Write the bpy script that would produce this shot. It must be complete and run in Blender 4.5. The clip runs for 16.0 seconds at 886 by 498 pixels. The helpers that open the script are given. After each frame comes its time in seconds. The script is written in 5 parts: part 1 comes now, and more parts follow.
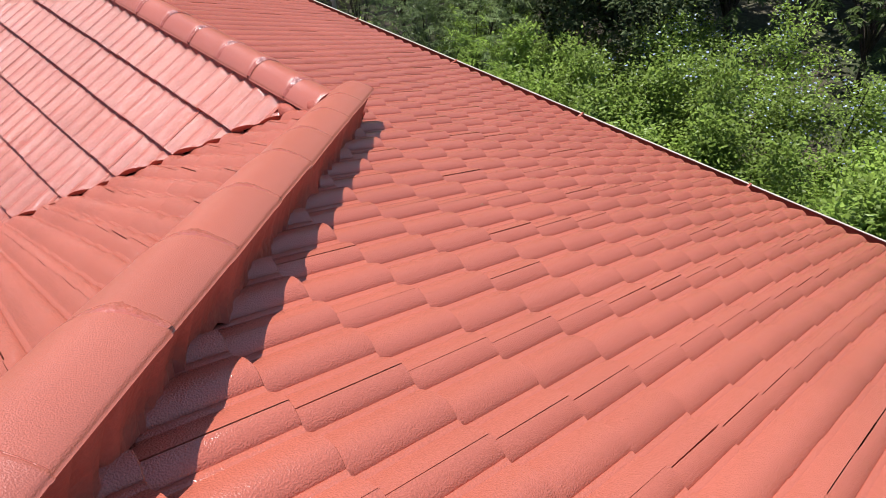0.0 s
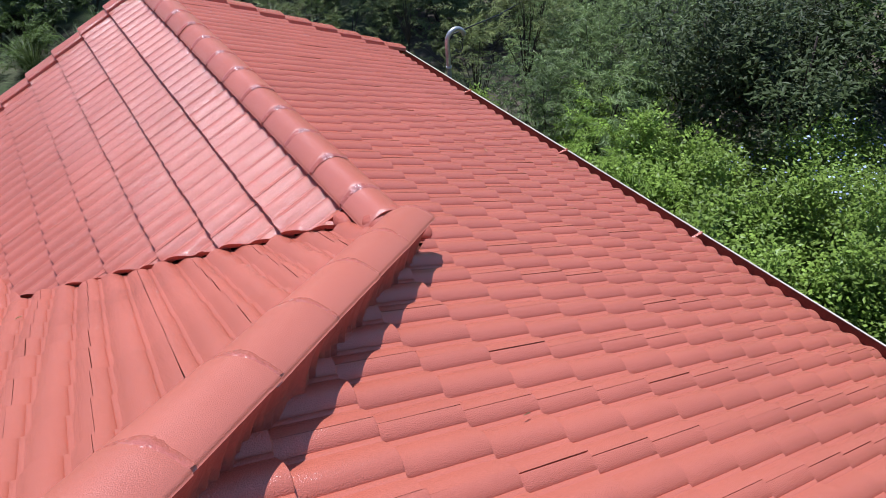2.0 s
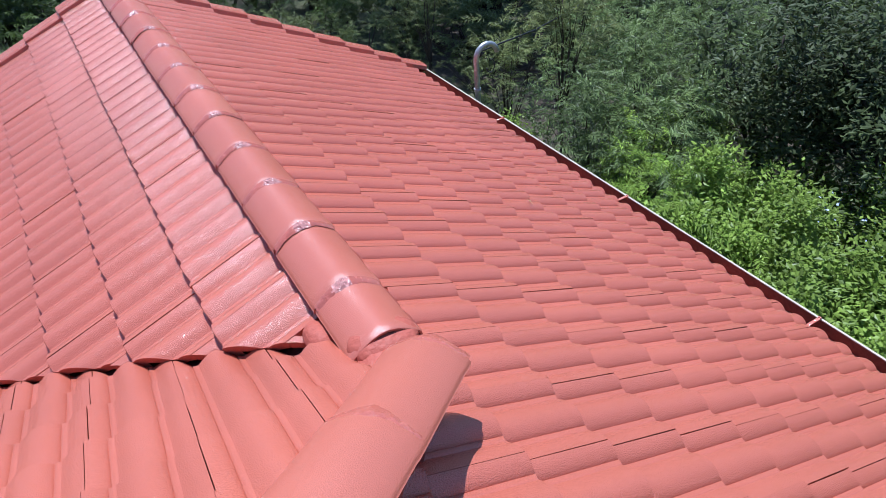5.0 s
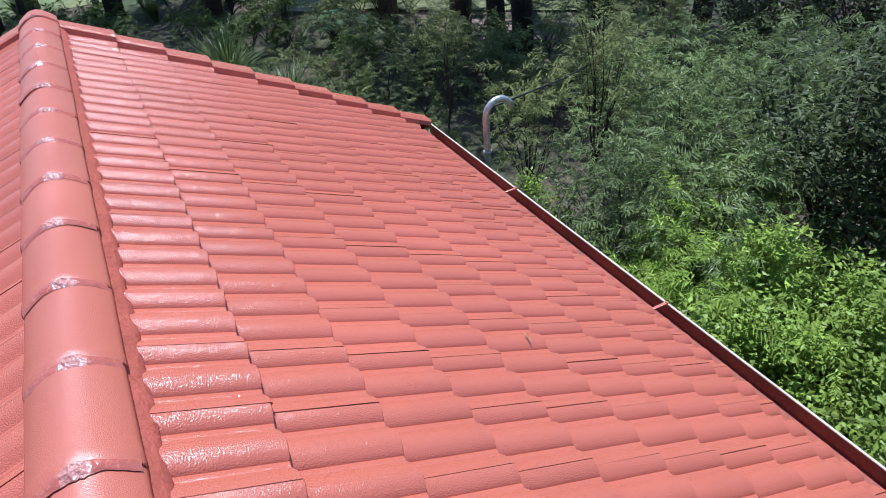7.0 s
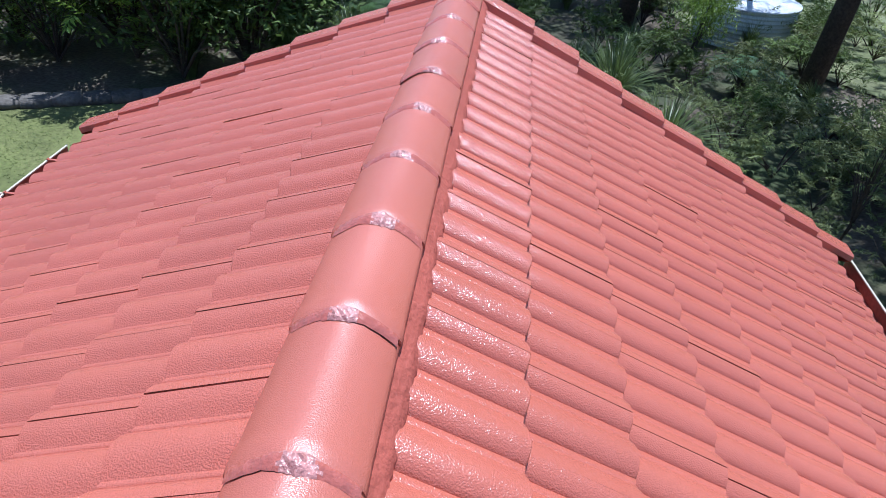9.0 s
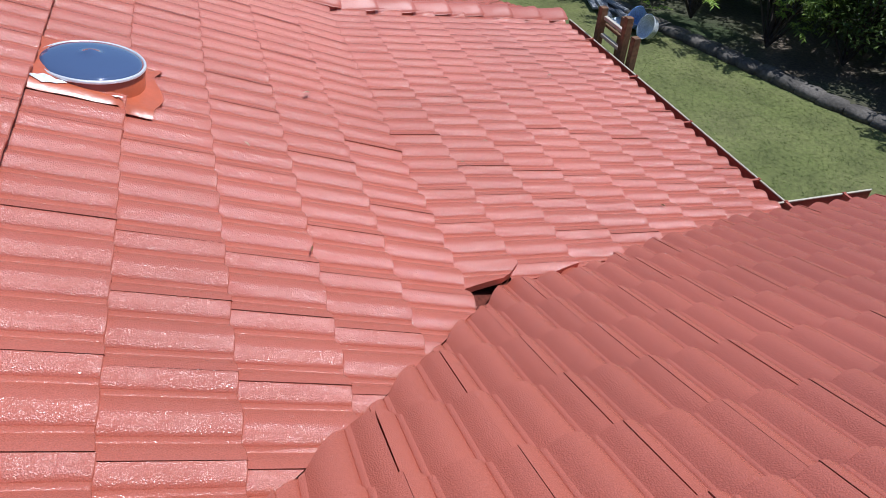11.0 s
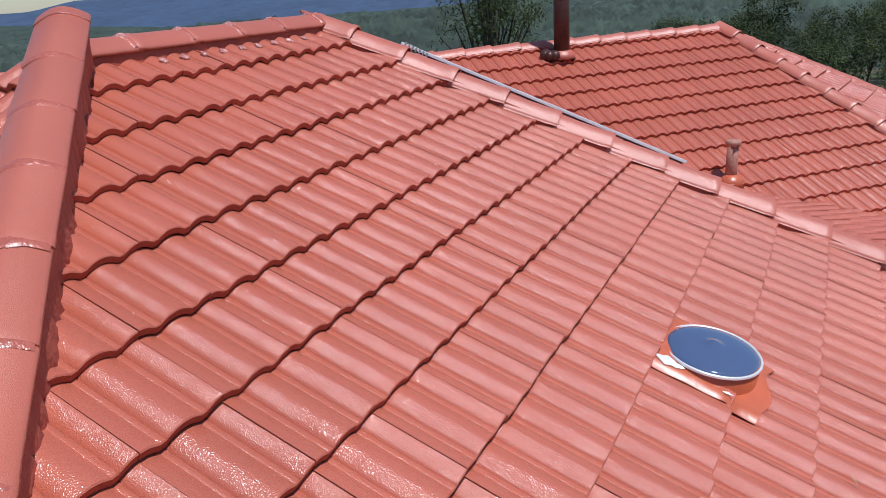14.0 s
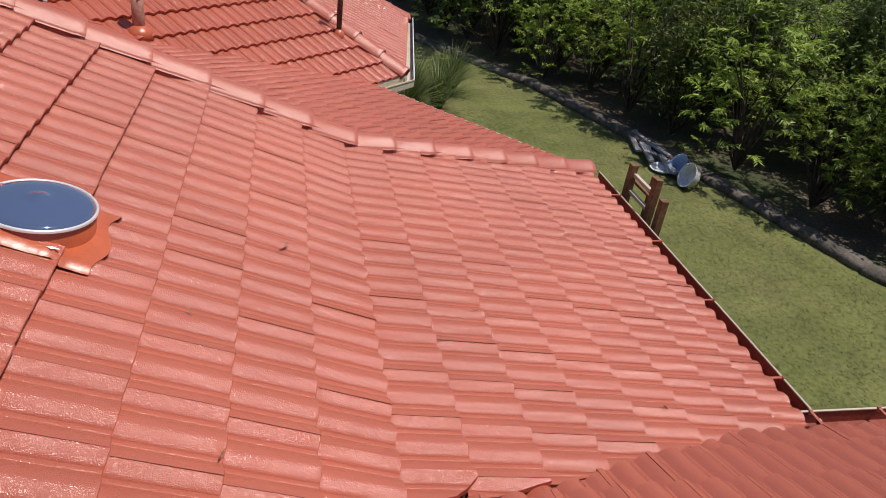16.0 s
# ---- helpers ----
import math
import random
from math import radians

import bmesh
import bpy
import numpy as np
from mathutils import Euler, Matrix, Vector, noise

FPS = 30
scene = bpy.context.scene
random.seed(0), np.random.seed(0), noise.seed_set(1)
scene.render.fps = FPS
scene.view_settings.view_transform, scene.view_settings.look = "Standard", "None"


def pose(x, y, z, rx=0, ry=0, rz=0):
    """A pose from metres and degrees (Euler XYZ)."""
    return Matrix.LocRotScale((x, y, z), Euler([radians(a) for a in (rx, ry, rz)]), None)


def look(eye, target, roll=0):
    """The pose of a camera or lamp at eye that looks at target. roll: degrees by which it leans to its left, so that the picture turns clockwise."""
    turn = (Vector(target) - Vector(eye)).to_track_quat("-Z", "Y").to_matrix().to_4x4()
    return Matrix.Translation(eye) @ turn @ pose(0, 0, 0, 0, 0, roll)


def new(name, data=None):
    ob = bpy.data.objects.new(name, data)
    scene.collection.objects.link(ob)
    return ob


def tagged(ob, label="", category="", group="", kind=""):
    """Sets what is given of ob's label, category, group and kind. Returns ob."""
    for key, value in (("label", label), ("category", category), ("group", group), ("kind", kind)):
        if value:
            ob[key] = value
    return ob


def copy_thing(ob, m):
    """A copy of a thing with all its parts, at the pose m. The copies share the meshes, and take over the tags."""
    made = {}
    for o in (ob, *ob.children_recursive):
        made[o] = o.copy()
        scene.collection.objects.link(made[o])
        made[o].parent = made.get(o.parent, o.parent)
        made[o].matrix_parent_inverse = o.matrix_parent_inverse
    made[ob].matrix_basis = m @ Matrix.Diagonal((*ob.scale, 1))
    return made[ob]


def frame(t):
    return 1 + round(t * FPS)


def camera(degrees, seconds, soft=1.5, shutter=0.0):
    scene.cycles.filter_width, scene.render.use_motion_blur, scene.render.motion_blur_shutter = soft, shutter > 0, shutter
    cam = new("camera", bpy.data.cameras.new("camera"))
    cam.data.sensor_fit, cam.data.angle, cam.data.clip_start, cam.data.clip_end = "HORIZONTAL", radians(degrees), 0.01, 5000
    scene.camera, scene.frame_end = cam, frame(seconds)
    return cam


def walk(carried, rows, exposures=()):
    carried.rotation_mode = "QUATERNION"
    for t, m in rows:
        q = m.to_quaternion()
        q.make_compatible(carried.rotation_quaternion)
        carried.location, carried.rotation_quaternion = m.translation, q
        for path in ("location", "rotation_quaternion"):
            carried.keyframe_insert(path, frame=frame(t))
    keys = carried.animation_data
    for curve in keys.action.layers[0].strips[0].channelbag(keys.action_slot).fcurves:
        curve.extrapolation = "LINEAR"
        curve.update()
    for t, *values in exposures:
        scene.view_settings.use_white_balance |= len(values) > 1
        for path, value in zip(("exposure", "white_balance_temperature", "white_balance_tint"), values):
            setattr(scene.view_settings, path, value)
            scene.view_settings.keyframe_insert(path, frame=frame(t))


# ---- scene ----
cam = camera(64.31, 16.0, soft=0.5)
# seconds, place, heading, tilt, lean
PATH = [
    (0.0, -1.998, -3.325, 6.248, -40.35, -43.11, -6.14),
    (0.5, -1.826, -3.261, 6.238, -35.33, -42.90, -2.55),
    (1.0, -1.708, -3.193, 6.234, -34.12, -41.82, -4.08),
    (1.5, -1.413, -2.995, 6.185, -28.15, -38.22, -3.44),
    (2.0, -1.197, -2.809, 6.209, -28.76, -39.00, -5.91),
    (2.5, -1.117, -2.573, 6.172, -31.86, -37.47, -6.40),
    (3.0, -1.008, -2.348, 6.107, -28.48, -33.72, -7.38),
    (3.5, -0.869, -2.118, 6.081, -25.36, -32.56, -6.17),
    (3.7, -0.841, -2.028, 6.013, -27.38, -33.16, -6.13),
    (5.8, -0.164, -1.213, 5.503, -24.958, -38.498, -6.663),
    (6.0, -0.039, -1.109, 5.598, -21.850, -37.083, -6.368),
    (6.5, 0.192, -0.900, 5.401, -26.749, -35.731, -6.855),
    (7.0, 0.347, -0.607, 5.245, -23.960, -34.399, -5.922),
    (7.5, 0.443, -0.311, 5.180, -22.473, -34.181, -3.204),
    (8.0, 0.436, 0.046, 5.174, -19.881, -37.741, 1.073),
    (8.5, 0.432, 0.357, 5.152, -4.890, -35.973, -3.489),
    (9.0, 0.277, 0.687, 5.045, 3.525, -33.525, 4.632),
    (9.5, 0.164, 0.989, 5.027, 20.472, -37.675, 1.761),
    (9.7, 0.121, 1.082, 5.056, 23.225, -35.496, 2.595),
    (11.8, 0.249, 0.748, 5.171, 105.14, -43.25, -1.24),
    (12.0, 0.234, 0.723, 5.174, 110.57, -43.94, -2.16),
    (12.5, 0.160, 0.541, 5.224, 110.84, -41.21, 0.51),
    (13.0, 0.096, 0.530, 5.297, 118.23, -31.26, -5.09),
    (13.5, 0.023, 0.612, 5.447, 118.89, -26.54, -1.76),
    (14.0, 0.021, 0.704, 5.463, 119.42, -20.70, -4.17),
    (14.5, -0.002, 0.797, 5.446, 111.99, -20.41, -4.64),
    (15.0, -0.017, 0.888, 5.410, 102.24, -23.55, -1.02),
    (15.5, -0.033, 1.020, 5.250, 88.96, -26.17, 5.88),
    (16.0, -0.202, 1.293, 5.294, 74.95, -29.81, 8.30),
]
walk(cam, [(t, pose(x, y, z, 90 + tilt, 0, yaw) @ pose(0, 0, 0, 0, 0, lean)) for t, x, y, z, yaw, tilt, lean in PATH],
     exposures=[(0.0, 0.26, 6100, 12), (1.0, 0.24, 5800, 12), (2.5, 0.2, 5300, 13), (3.7, 0.25, 5100, 13), (6.0, 0.36, 5250, 11),
                (7.5, 0.42, 5350, 11), (8.5, 0.5, 5150, 10), (9.5, 0.24, 5100, 10), (12.0, -0.3, 5750, 10), (13.0, -0.32, 5750, 10.5), (14.5, -0.24, 5850, 11), (15.0, -0.27, 6150, 12), (16.0, -0.37, 6700, 14)])

# ---------------------------------------------------------------- light
SUN_FROM = Vector((0.085, 0.33, 0.940)).normalized()
world = bpy.data.worlds.new("world")
scene.world = world
world.use_nodes = True
wn = world.node_tree.nodes
sky = wn.new("ShaderNodeTexSky")
sky.sky_type = "NISHITA"
sky.sun_disc = False
sky.dust_density = 0.3
sky.ozone_density = 1.6
sky.sun_elevation = math.asin(SUN_FROM.z)
sky.sun_rotation = math.atan2(SUN_FROM.x, SUN_FROM.y)
wn["Background"].inputs["Strength"].default_value = 0.100
world.node_tree.links.new(sky.outputs[0], wn["Background"].inputs["Color"])
sun_data = bpy.data.lights.new("sun", "SUN")
sun_data.energy = 4.9
sun_data.angle = radians(0.53)
sun_data.color = (1.0, 0.95, 0.88)
sun = new("sun", sun_data)
sun.matrix_world = look(SUN_FROM * 40, (0, 0, 0))


# ---------------------------------------------------------------- materials
def scaled(nt, cur, fac, low, high, f0=0.3, f1=0.7):
    """The colour cur times a factor that runs from low to high."""
    ramp = nt.nodes.new("ShaderNodeMapRange")
    for key, value in (("From Min", f0), ("From Max", f1), ("To Min", low), ("To Max", high)):
        ramp.inputs[key].default_value = value
    nt.links.new(fac, ramp.inputs["Value"])
    mul = nt.nodes.new("ShaderNodeVectorMath")
    mul.operation = "SCALE"
    nt.links.new(cur, mul.inputs[0])
    nt.links.new(ramp.outputs[0], mul.inputs["Scale"])
    return mul.outputs[0]


def noise_of(nt, geo, scale, detail=4):
    n = nt.nodes.new("ShaderNodeTexNoise")
    n.inputs["Scale"].default_value = scale
    n.inputs["Detail"].default_value = detail
    nt.links.new(geo.outputs["Position"], n.inputs["Vector"])
    return n.outputs["Fac"]


def material(name, colour, rough=0.6, metal=0.0, grain=(40.0, 0.25), stain=(2.0, 0.25), bump=(120.0, 0.15), spec=0.5,
             by_object=0.0, by_island=0.0, second=None, second_scale=1.0, gloss_var=0.0, glow_through=0.0, gloss_scale=3.0, peel=3):
    """A procedural surface: grain and stains vary the colour at two scales, fine relief by bump."""
    mat = bpy.data.materials.new(name)
    mat.use_nodes = True
    nt = mat.node_tree
    bsdf = nt.nodes["Principled BSDF"]
    bsdf.inputs["Roughness"].default_value = rough
    bsdf.inputs["Metallic"].default_value = metal
    bsdf.inputs["Specular IOR Level"].default_value = spec
    geo = nt.nodes.new("ShaderNodeNewGeometry")
    base = nt.nodes.new("ShaderNodeRGB")
    base.outputs[0].default_value = (*colour, 1)
    cur = base.outputs[0]
    if second is not None:
        other = nt.nodes.new("ShaderNodeRGB")
        other.outputs[0].default_value = (*second, 1)
        mix = nt.nodes.new("ShaderNodeMix")
        mix.data_type = "RGBA"
        ramp = nt.nodes.new("ShaderNodeMapRange")
        ramp.inputs["From Min"].default_value = 0.42
        ramp.inputs["From Max"].default_value = 0.6
        nt.links.new(noise_of(nt, geo, second_scale, 5), ramp.inputs["Value"])
        nt.links.new(ramp.outputs[0], mix.inputs[0])
        nt.links.new(cur, mix.inputs[6])
        nt.links.new(other.outputs[0], mix.inputs[7])
        cur = mix.outputs[2]
    for scale, amount in (grain, stain):
        if amount > 0:
            cur = scaled(nt, cur, noise_of(nt, geo, scale), 1 - amount, 1 + amount)
    if by_object > 0:
        info = nt.nodes.new("ShaderNodeObjectInfo")
        cur = scaled(nt, cur, info.outputs["Random"], 1 - by_object, 1 + by_object, 0, 1)
    if by_island > 0:
        cur = scaled(nt, cur, geo.outputs["Random Per Island"], 1 - by_island, 1 + by_island, 0, 1)
    nt.links.new(cur, bsdf.inputs["Base Color"])
    if gloss_var > 0:
        ramp = nt.nodes.new("ShaderNodeMapRange")
        ramp.inputs["From Min"].default_value = 0.3
        ramp.inputs["From Max"].default_value = 0.7
        ramp.inputs["To Min"].default_value = rough - gloss_var
        ramp.inputs["To Max"].default_value = rough + gloss_var
        nt.links.new(noise_of(nt, geo, gloss_scale, 3), ramp.inputs["Value"])
        nt.links.new(ramp.outputs[0], bsdf.inputs["Roughness"])
    if bump[1] > 0:
        b = nt.nodes.new("ShaderNodeBump")
        b.inputs["Strength"].default_value = bump[1]
        b.inputs["Distance"].default_value = 0.01
        nt.links.new(noise_of(nt, geo, bump[0], peel), b.inputs["Height"])
        nt.links.new(b.outputs[0], bsdf.inputs["Normal"])
    if glow_through > 0:
        trans = nt.nodes.new("ShaderNodeBsdfTranslucent")
        nt.links.new(cur, trans.inputs["Color"])
        mixer = nt.nodes.new("ShaderNodeMixShader")
        mixer.inputs[0].default_value = glow_through
        nt.links.new(bsdf.outputs[0], mixer.inputs[1])
        nt.links.new(trans.outputs[0], mixer.inputs[2])
        nt.links.new(mixer.outputs[0], nt.nodes["Material Output"].inputs["Surface"])
    return mat


PAINT = (0.490, 0.132, 0.082)
TILE = material("terracotta_roof_paint", PAINT, 0.20, grain=(260, 0.14), stain=(1.1, 0.06), bump=(230, 0.37), spec=0.80, by_object=0.025, gloss_var=0.04, gloss_scale=230, peel=1)
TILE_FAR = material("terracotta_roof_paint_joined", PAINT, 0.20, grain=(260, 0.14), stain=(1.1, 0.06), bump=(230, 0.37), spec=0.80, by_island=0.025, gloss_var=0.04, gloss_scale=230, peel=1)
# shade of the tile butts is put into this darker, redder paint
TILE_EDGE = material("rough_tile_edge_shade", (0.46, 0.105, 0.065), 0.85, grain=(120, 0.15), stain=(1.1, 0.10), bump=(150, 0.6), spec=0.15)
CAP = material("terracotta_cap_paint", PAINT, 0.36, grain=(300, 0.12), stain=(1.6, 0.05), bump=(320, 0.22), spec=1.0, by_object=0.03, gloss_var=0.05, peel=1)
BED = material("painted_mortar_bedding", (0.43, 0.105, 0.070), 0.6, grain=(60, 0.07), stain=(6, 0.10), bump=(50, 0.6), spec=0.3)
POINTING = material("fresh_pointing", (0.45, 0.120, 0.080), 0.22, grain=(60, 0.10), stain=(9, 0.12), bump=(90, 0.35), spec=1.0, gloss_var=0.08, gloss_scale=60)
# pale pointing; wet sky sheen and the dabs' sun glints go into its colour
SMEAR = material("pale_smear_sheen", (0.52, 0.225, 0.19), 0.20, grain=(90, 0.25), stain=(30, 0.25), bump=(110, 0.6), spec=1.0, gloss_var=0.10, gloss_scale=80)
# shadow red of the tile gaps is put into the underlay's colour
DECK = material("underlay_gap_shade", (0.13, 0.038, 0.027), 1.0, spec=0.0)
GUTTER_IN = material("painted_gutter", (0.26, 0.06, 0.038), 0.55, stain=(3, 0.25))
CREAM = material("cream_painted_steel", (0.60, 0.53, 0.41), 0.42, grain=(30, 0.06), stain=(4, 0.10))
WALL = material("pale_rendered_wall", (0.52, 0.45, 0.36), 0.85)
LAWN = material("lawn", (0.130, 0.146, 0.040), 0.95, grain=(14, 0.22), stain=(1.1, 0.2), bump=(45, 0.9), second=(0.165, 0.168, 0.058), second_scale=0.35)
GRASS = material("grass_blades", (0.165, 0.200, 0.052), 0.7, grain=(6, 0.2), stain=(1.1, 0.2), bump=(1, 0), by_island=0.2, glow_through=0.45)
SOIL = material("leaf_litter_soil", (0.105, 0.080, 0.056), 0.95, grain=(14, 0.4), stain=(0.5, 0.35), bump=(25, 0.8), second=(0.055, 0.075, 0.025), second_scale=0.35)
LEAF_MID = material("mid_green_leaves", (0.104, 0.146, 0.036), 0.45, grain=(3, 0.2), stain=(0.8, 0.25), bump=(1, 0), spec=0.2, by_object=0.25, by_island=0.35, glow_through=0.22)
LEAF_LIGHT = material("yellow_green_leaves", (0.245, 0.340, 0.058), 0.38, grain=(3, 0.2), stain=(0.8, 0.2), bump=(1, 0), spec=0.2, by_object=0.25, by_island=0.35, glow_through=0.28)
LEAF_DARK = material("dark_green_leaves", (0.060, 0.078, 0.028), 0.5, grain=(3, 0.2), stain=(0.6, 0.25), bump=(1, 0), spec=0.2, by_object=0.3, by_island=0.3, glow_through=0.25)
LEAF_GREY = material("grey_green_leaves", (0.175, 0.232, 0.076), 0.42, grain=(3, 0.2), stain=(0.7, 0.25), bump=(1, 0), spec=0.35, by_object=0.25, by_island=0.35, glow_through=0.22)
LEAF_OLIVE = material("olive_leaves", (0.195, 0.222, 0.078), 0.45, grain=(3, 0.2), stain=(0.7, 0.25), bump=(1, 0), spec=0.2, by_object=0.3, by_island=0.3, glow_through=0.3)
BLOSSOM = material("pale_blue_blossom", (0.46, 0.53, 0.74), 0.6, bump=(1, 0), by_island=0.15)
BARK = material("dark_bark", (0.055, 0.04, 0.03), 0.9, grain=(20, 0.4), bump=(30, 0.8))
TWIG = material("grey_bare_twigs", (0.22, 0.20, 0.17), 0.9, grain=(20, 0.3), bump=(30, 0.5))
TIMBER = material("weathered_brown_timber", (0.20, 0.105, 0.05), 0.75, grain=(30, 0.3), stain=(4, 0.3), bump=(60, 0.4))
GALV = material("galvanised_steel", (0.44, 0.45, 0.45), 0.42, metal=0.7, grain=(35, 0.15), stain=(5, 0.15))
ALU = material("bright_aluminium", (0.82, 0.83, 0.84), 0.3, metal=0.35, grain=(40, 0.05), stain=(3, 0.05), bump=(1, 0))
BLACK = material("black_rubber", (0.02, 0.02, 0.022), 0.5)
FLUE = material("dark_brown_flue", (0.075, 0.026, 0.020), 0.45, metal=0.3)
STONE = material("grey_garden_stone", (0.115, 0.10, 0.085), 0.9, grain=(18, 0.3), stain=(3, 0.3), bump=(30, 0.8), by_object=0.2)
WHITE = material("white_plastic", (0.78, 0.80, 0.84), 0.4)
BLUE = material("pale_blue_plastic", (0.28, 0.42, 0.75), 0.4)
ORANGE = material("orange_painted_flashing", (0.52, 0.12, 0.050), 0.36, grain=(40, 0.05), stain=(7, 0.12), bump=(30, 0.2), spec=0.7)
DRY = material("dry_leaf", (0.42, 0.26, 0.12), 0.7, by_object=0.4)
CELL = material("solar_glass", (0.02, 0.03, 0.06), 0.12)
TANK = material("pale_tank_steel", (0.62, 0.64, 0.62), 0.5, stain=(1, 0.15))
FOREST = material("far_forest", (0.033, 0.051, 0.036), 0.95, grain=(0.35, 0.55), stain=(0.03, 0.4), bump=(1, 0))
# distance haze is put into the hills' blue colour
FAR_HILL = material("far_hills_haze_blue", (0.045, 0.075, 0.135), 1.0, grain=(0.02, 0.15), stain=(0.004, 0.15), bump=(1, 0))
dome_glass = bpy.data.materials.new("dome_acrylic")
dome_glass.use_nodes = True
dome_bsdf = dome_glass.node_tree.nodes["Principled BSDF"]
# the sky's reflected blue is put into the dome's base colour
dome_bsdf.inputs["Base Color"].default_value = (0.075, 0.110, 0.210, 1)
dome_bsdf.inputs["Roughness"].default_value = 0.08
dome_bsdf.inputs["Coat Weight"].default_value = 0.6
dome_bsdf.inputs["Coat Roughness"].default_value = 0.03


# ---------------------------------------------------------------- helpers
def mesh_from(name, bm):
    me = bpy.data.meshes.new(name)
    bm.to_mesh(me)
    bm.free()
    return me


def part(name, bm, mat, parent=None, label="", smooth=False):
    me = mesh_from(name, bm)
    me.materials.append(mat)
    if smooth:
        me.shade_smooth()
    ob = new(name, me)
    if parent is not None:
        ob.parent = parent
    if label:
        tagged(ob, label)
    return ob


def empty(name, label, category, at=(0, 0, 0), kind="", group=""):
    ob = new(name)
    ob.location = at
    return tagged(ob, label, category, group, kind)


def box(bm, x0, y0, z0, x1, y1, z1):
    vs = [bm.verts.new((x, y, z)) for z in (z0, z1) for x, y in ((x0, y0), (x1, y0), (x1, y1), (x0, y1))]
    fs = [bm.faces.new([vs[i] for i in f]) for f in ((3, 2, 1, 0), (4, 5, 6, 7), (0, 1, 5, 4), (1, 2, 6, 5), (2, 3, 7, 6), (3, 0, 4, 7))]
    return vs, fs


def soft_box(x0, y0, z0, x1, y1, z1, r=0.006):
    bm = bmesh.new()
    box(bm, x0, y0, z0, x1, y1, z1)
    bmesh.ops.bevel(bm, geom=bm.edges[:], offset=r, segments=2, affect="EDGES", profile=0.5)
    return bm


def tube(points, radius, sides=10, bm=None, caps=True):
    """A round tube along points; radius may be one number or one per point."""
    bm = bm or bmesh.new()
    pts = [Vector(p) for p in points]
    rad = [radius] * len(pts) if isinstance(radius, (int, float)) else radius
    rings = []
    side = None
    for i, p in enumerate(pts):
        d = (pts[min(i + 1, len(pts) - 1)] - pts[max(i - 1, 0)]).normalized()
        if side is None:
            side = d.orthogonal().normalized()
        else:
            side = (side - d * side.dot(d)).normalized()
        up = d.cross(side)
        rings.append([bm.verts.new(p + (side * math.cos(a) + up * math.sin(a)) * rad[i]) for a in (2 * math.pi * k / sides for k in range(sides))])
    for a, b in zip(rings, rings[1:]):
        for k in range(sides):
            bm.faces.new((a[k], a[(k + 1) % sides], b[(k + 1) % sides], b[k])).smooth = True
    if caps:
        bm.faces.new(rings[0][::-1])
        bm.faces.new(rings[-1])
    return bm


def sweep(profile, p0, p1, up=Vector((0, 0, 1)), bm=None, closed=True):
    """A profile of (across, up) points drawn straight from p0 to p1."""
    bm = bm or bmesh.new()
    p0, p1 = Vector(p0), Vector(p1)
    d = (p1 - p0).normalized()
    a = d.cross(up).normalized()
    u = a.cross(d)
    r0 = [bm.verts.new(p0 + a * x + u * h) for x, h in profile]
    r1 = [bm.verts.new(p1 + a * x + u * h) for x, h in profile]
    n = len(profile)
    for i in range(n if closed else n - 1):
        j = (i + 1) % n
        bm.faces.new((r0[i], r0[j], r1[j], r1[i]))
    if closed:
        bm.faces.new(r0[::-1])
        bm.faces.new(r1)
        bmesh.ops.recalc_face_normals(bm, faces=bm.faces[:])
    return bm


# ---------------------------------------------------------------- the roof's plan
H = 4.0                                    # height of the wing's ridge line
T_R, T_L, T_F, T_F2 = 0.558, 0.475, 0.466, 0.222
GAUGE, WIDE = 0.348, 0.30
Y_END = 5.18                               # gable
X_R, X_L = 2.70, -2.52                     # tile ends at the eaves
Y_BREAK, Y_EAVE = 1.83, 4.37
H_F = H - 0.02                             # the front slope lies a little under the ridge line
Z_BREAK = H_F - T_F * Y_BREAK
Y_TOP = -2.67


class Slope:
    """A roof plane: origin, level direction u, fall direction v, normal n, first row and first column of tiles."""

    def __init__(self, origin, fall_dir, fall, row0, col0):
        self.o = Vector(origin)
        d = Vector((fall_dir[0], fall_dir[1], 0)).normalized()
        self.v = Vector((d.x, d.y, -fall)).normalized()
        self.n = Vector((d.x * fall, d.y * fall, 1)).normalized()
        self.u = self.v.cross(self.n)
        self.row0, self.col0 = row0, col0
        self.m = Matrix((self.u, self.v, self.n)).transposed().to_4x4()
        self.m.translation = self.o

    def uv(self, p):
        d = Vector(p) - self.o
        return d.dot(self.u), d.dot(self.v)


def inside(poly, x, y):
    ok = False
    j = len(poly) - 1
    for i in range(len(poly)):
        (xi, yi), (xj, yj) = poly[i], poly[j]
        if (yi > y) != (yj > y) and x < (xj - xi) * (y - yi) / (yj - yi) + xi:
            ok = not ok
        j = i
    return ok


def crosses(a, b, x0, y0, x1, y1):
    """Whether the line from a to b runs through the box."""
    t0, t1 = 0.0, 1.0
    for p, d, lo, hi in ((a[0], b[0] - a[0], x0, x1), (a[1], b[1] - a[1], y0, y1)):
        if abs(d) < 1e-9:
            if p < lo or p > hi:
                return False
        else:
            ta, tb = sorted(((lo - p) / d, (hi - p) / d))
            t0, t1 = max(t0, ta), min(t1, tb)
    return t0 < t1


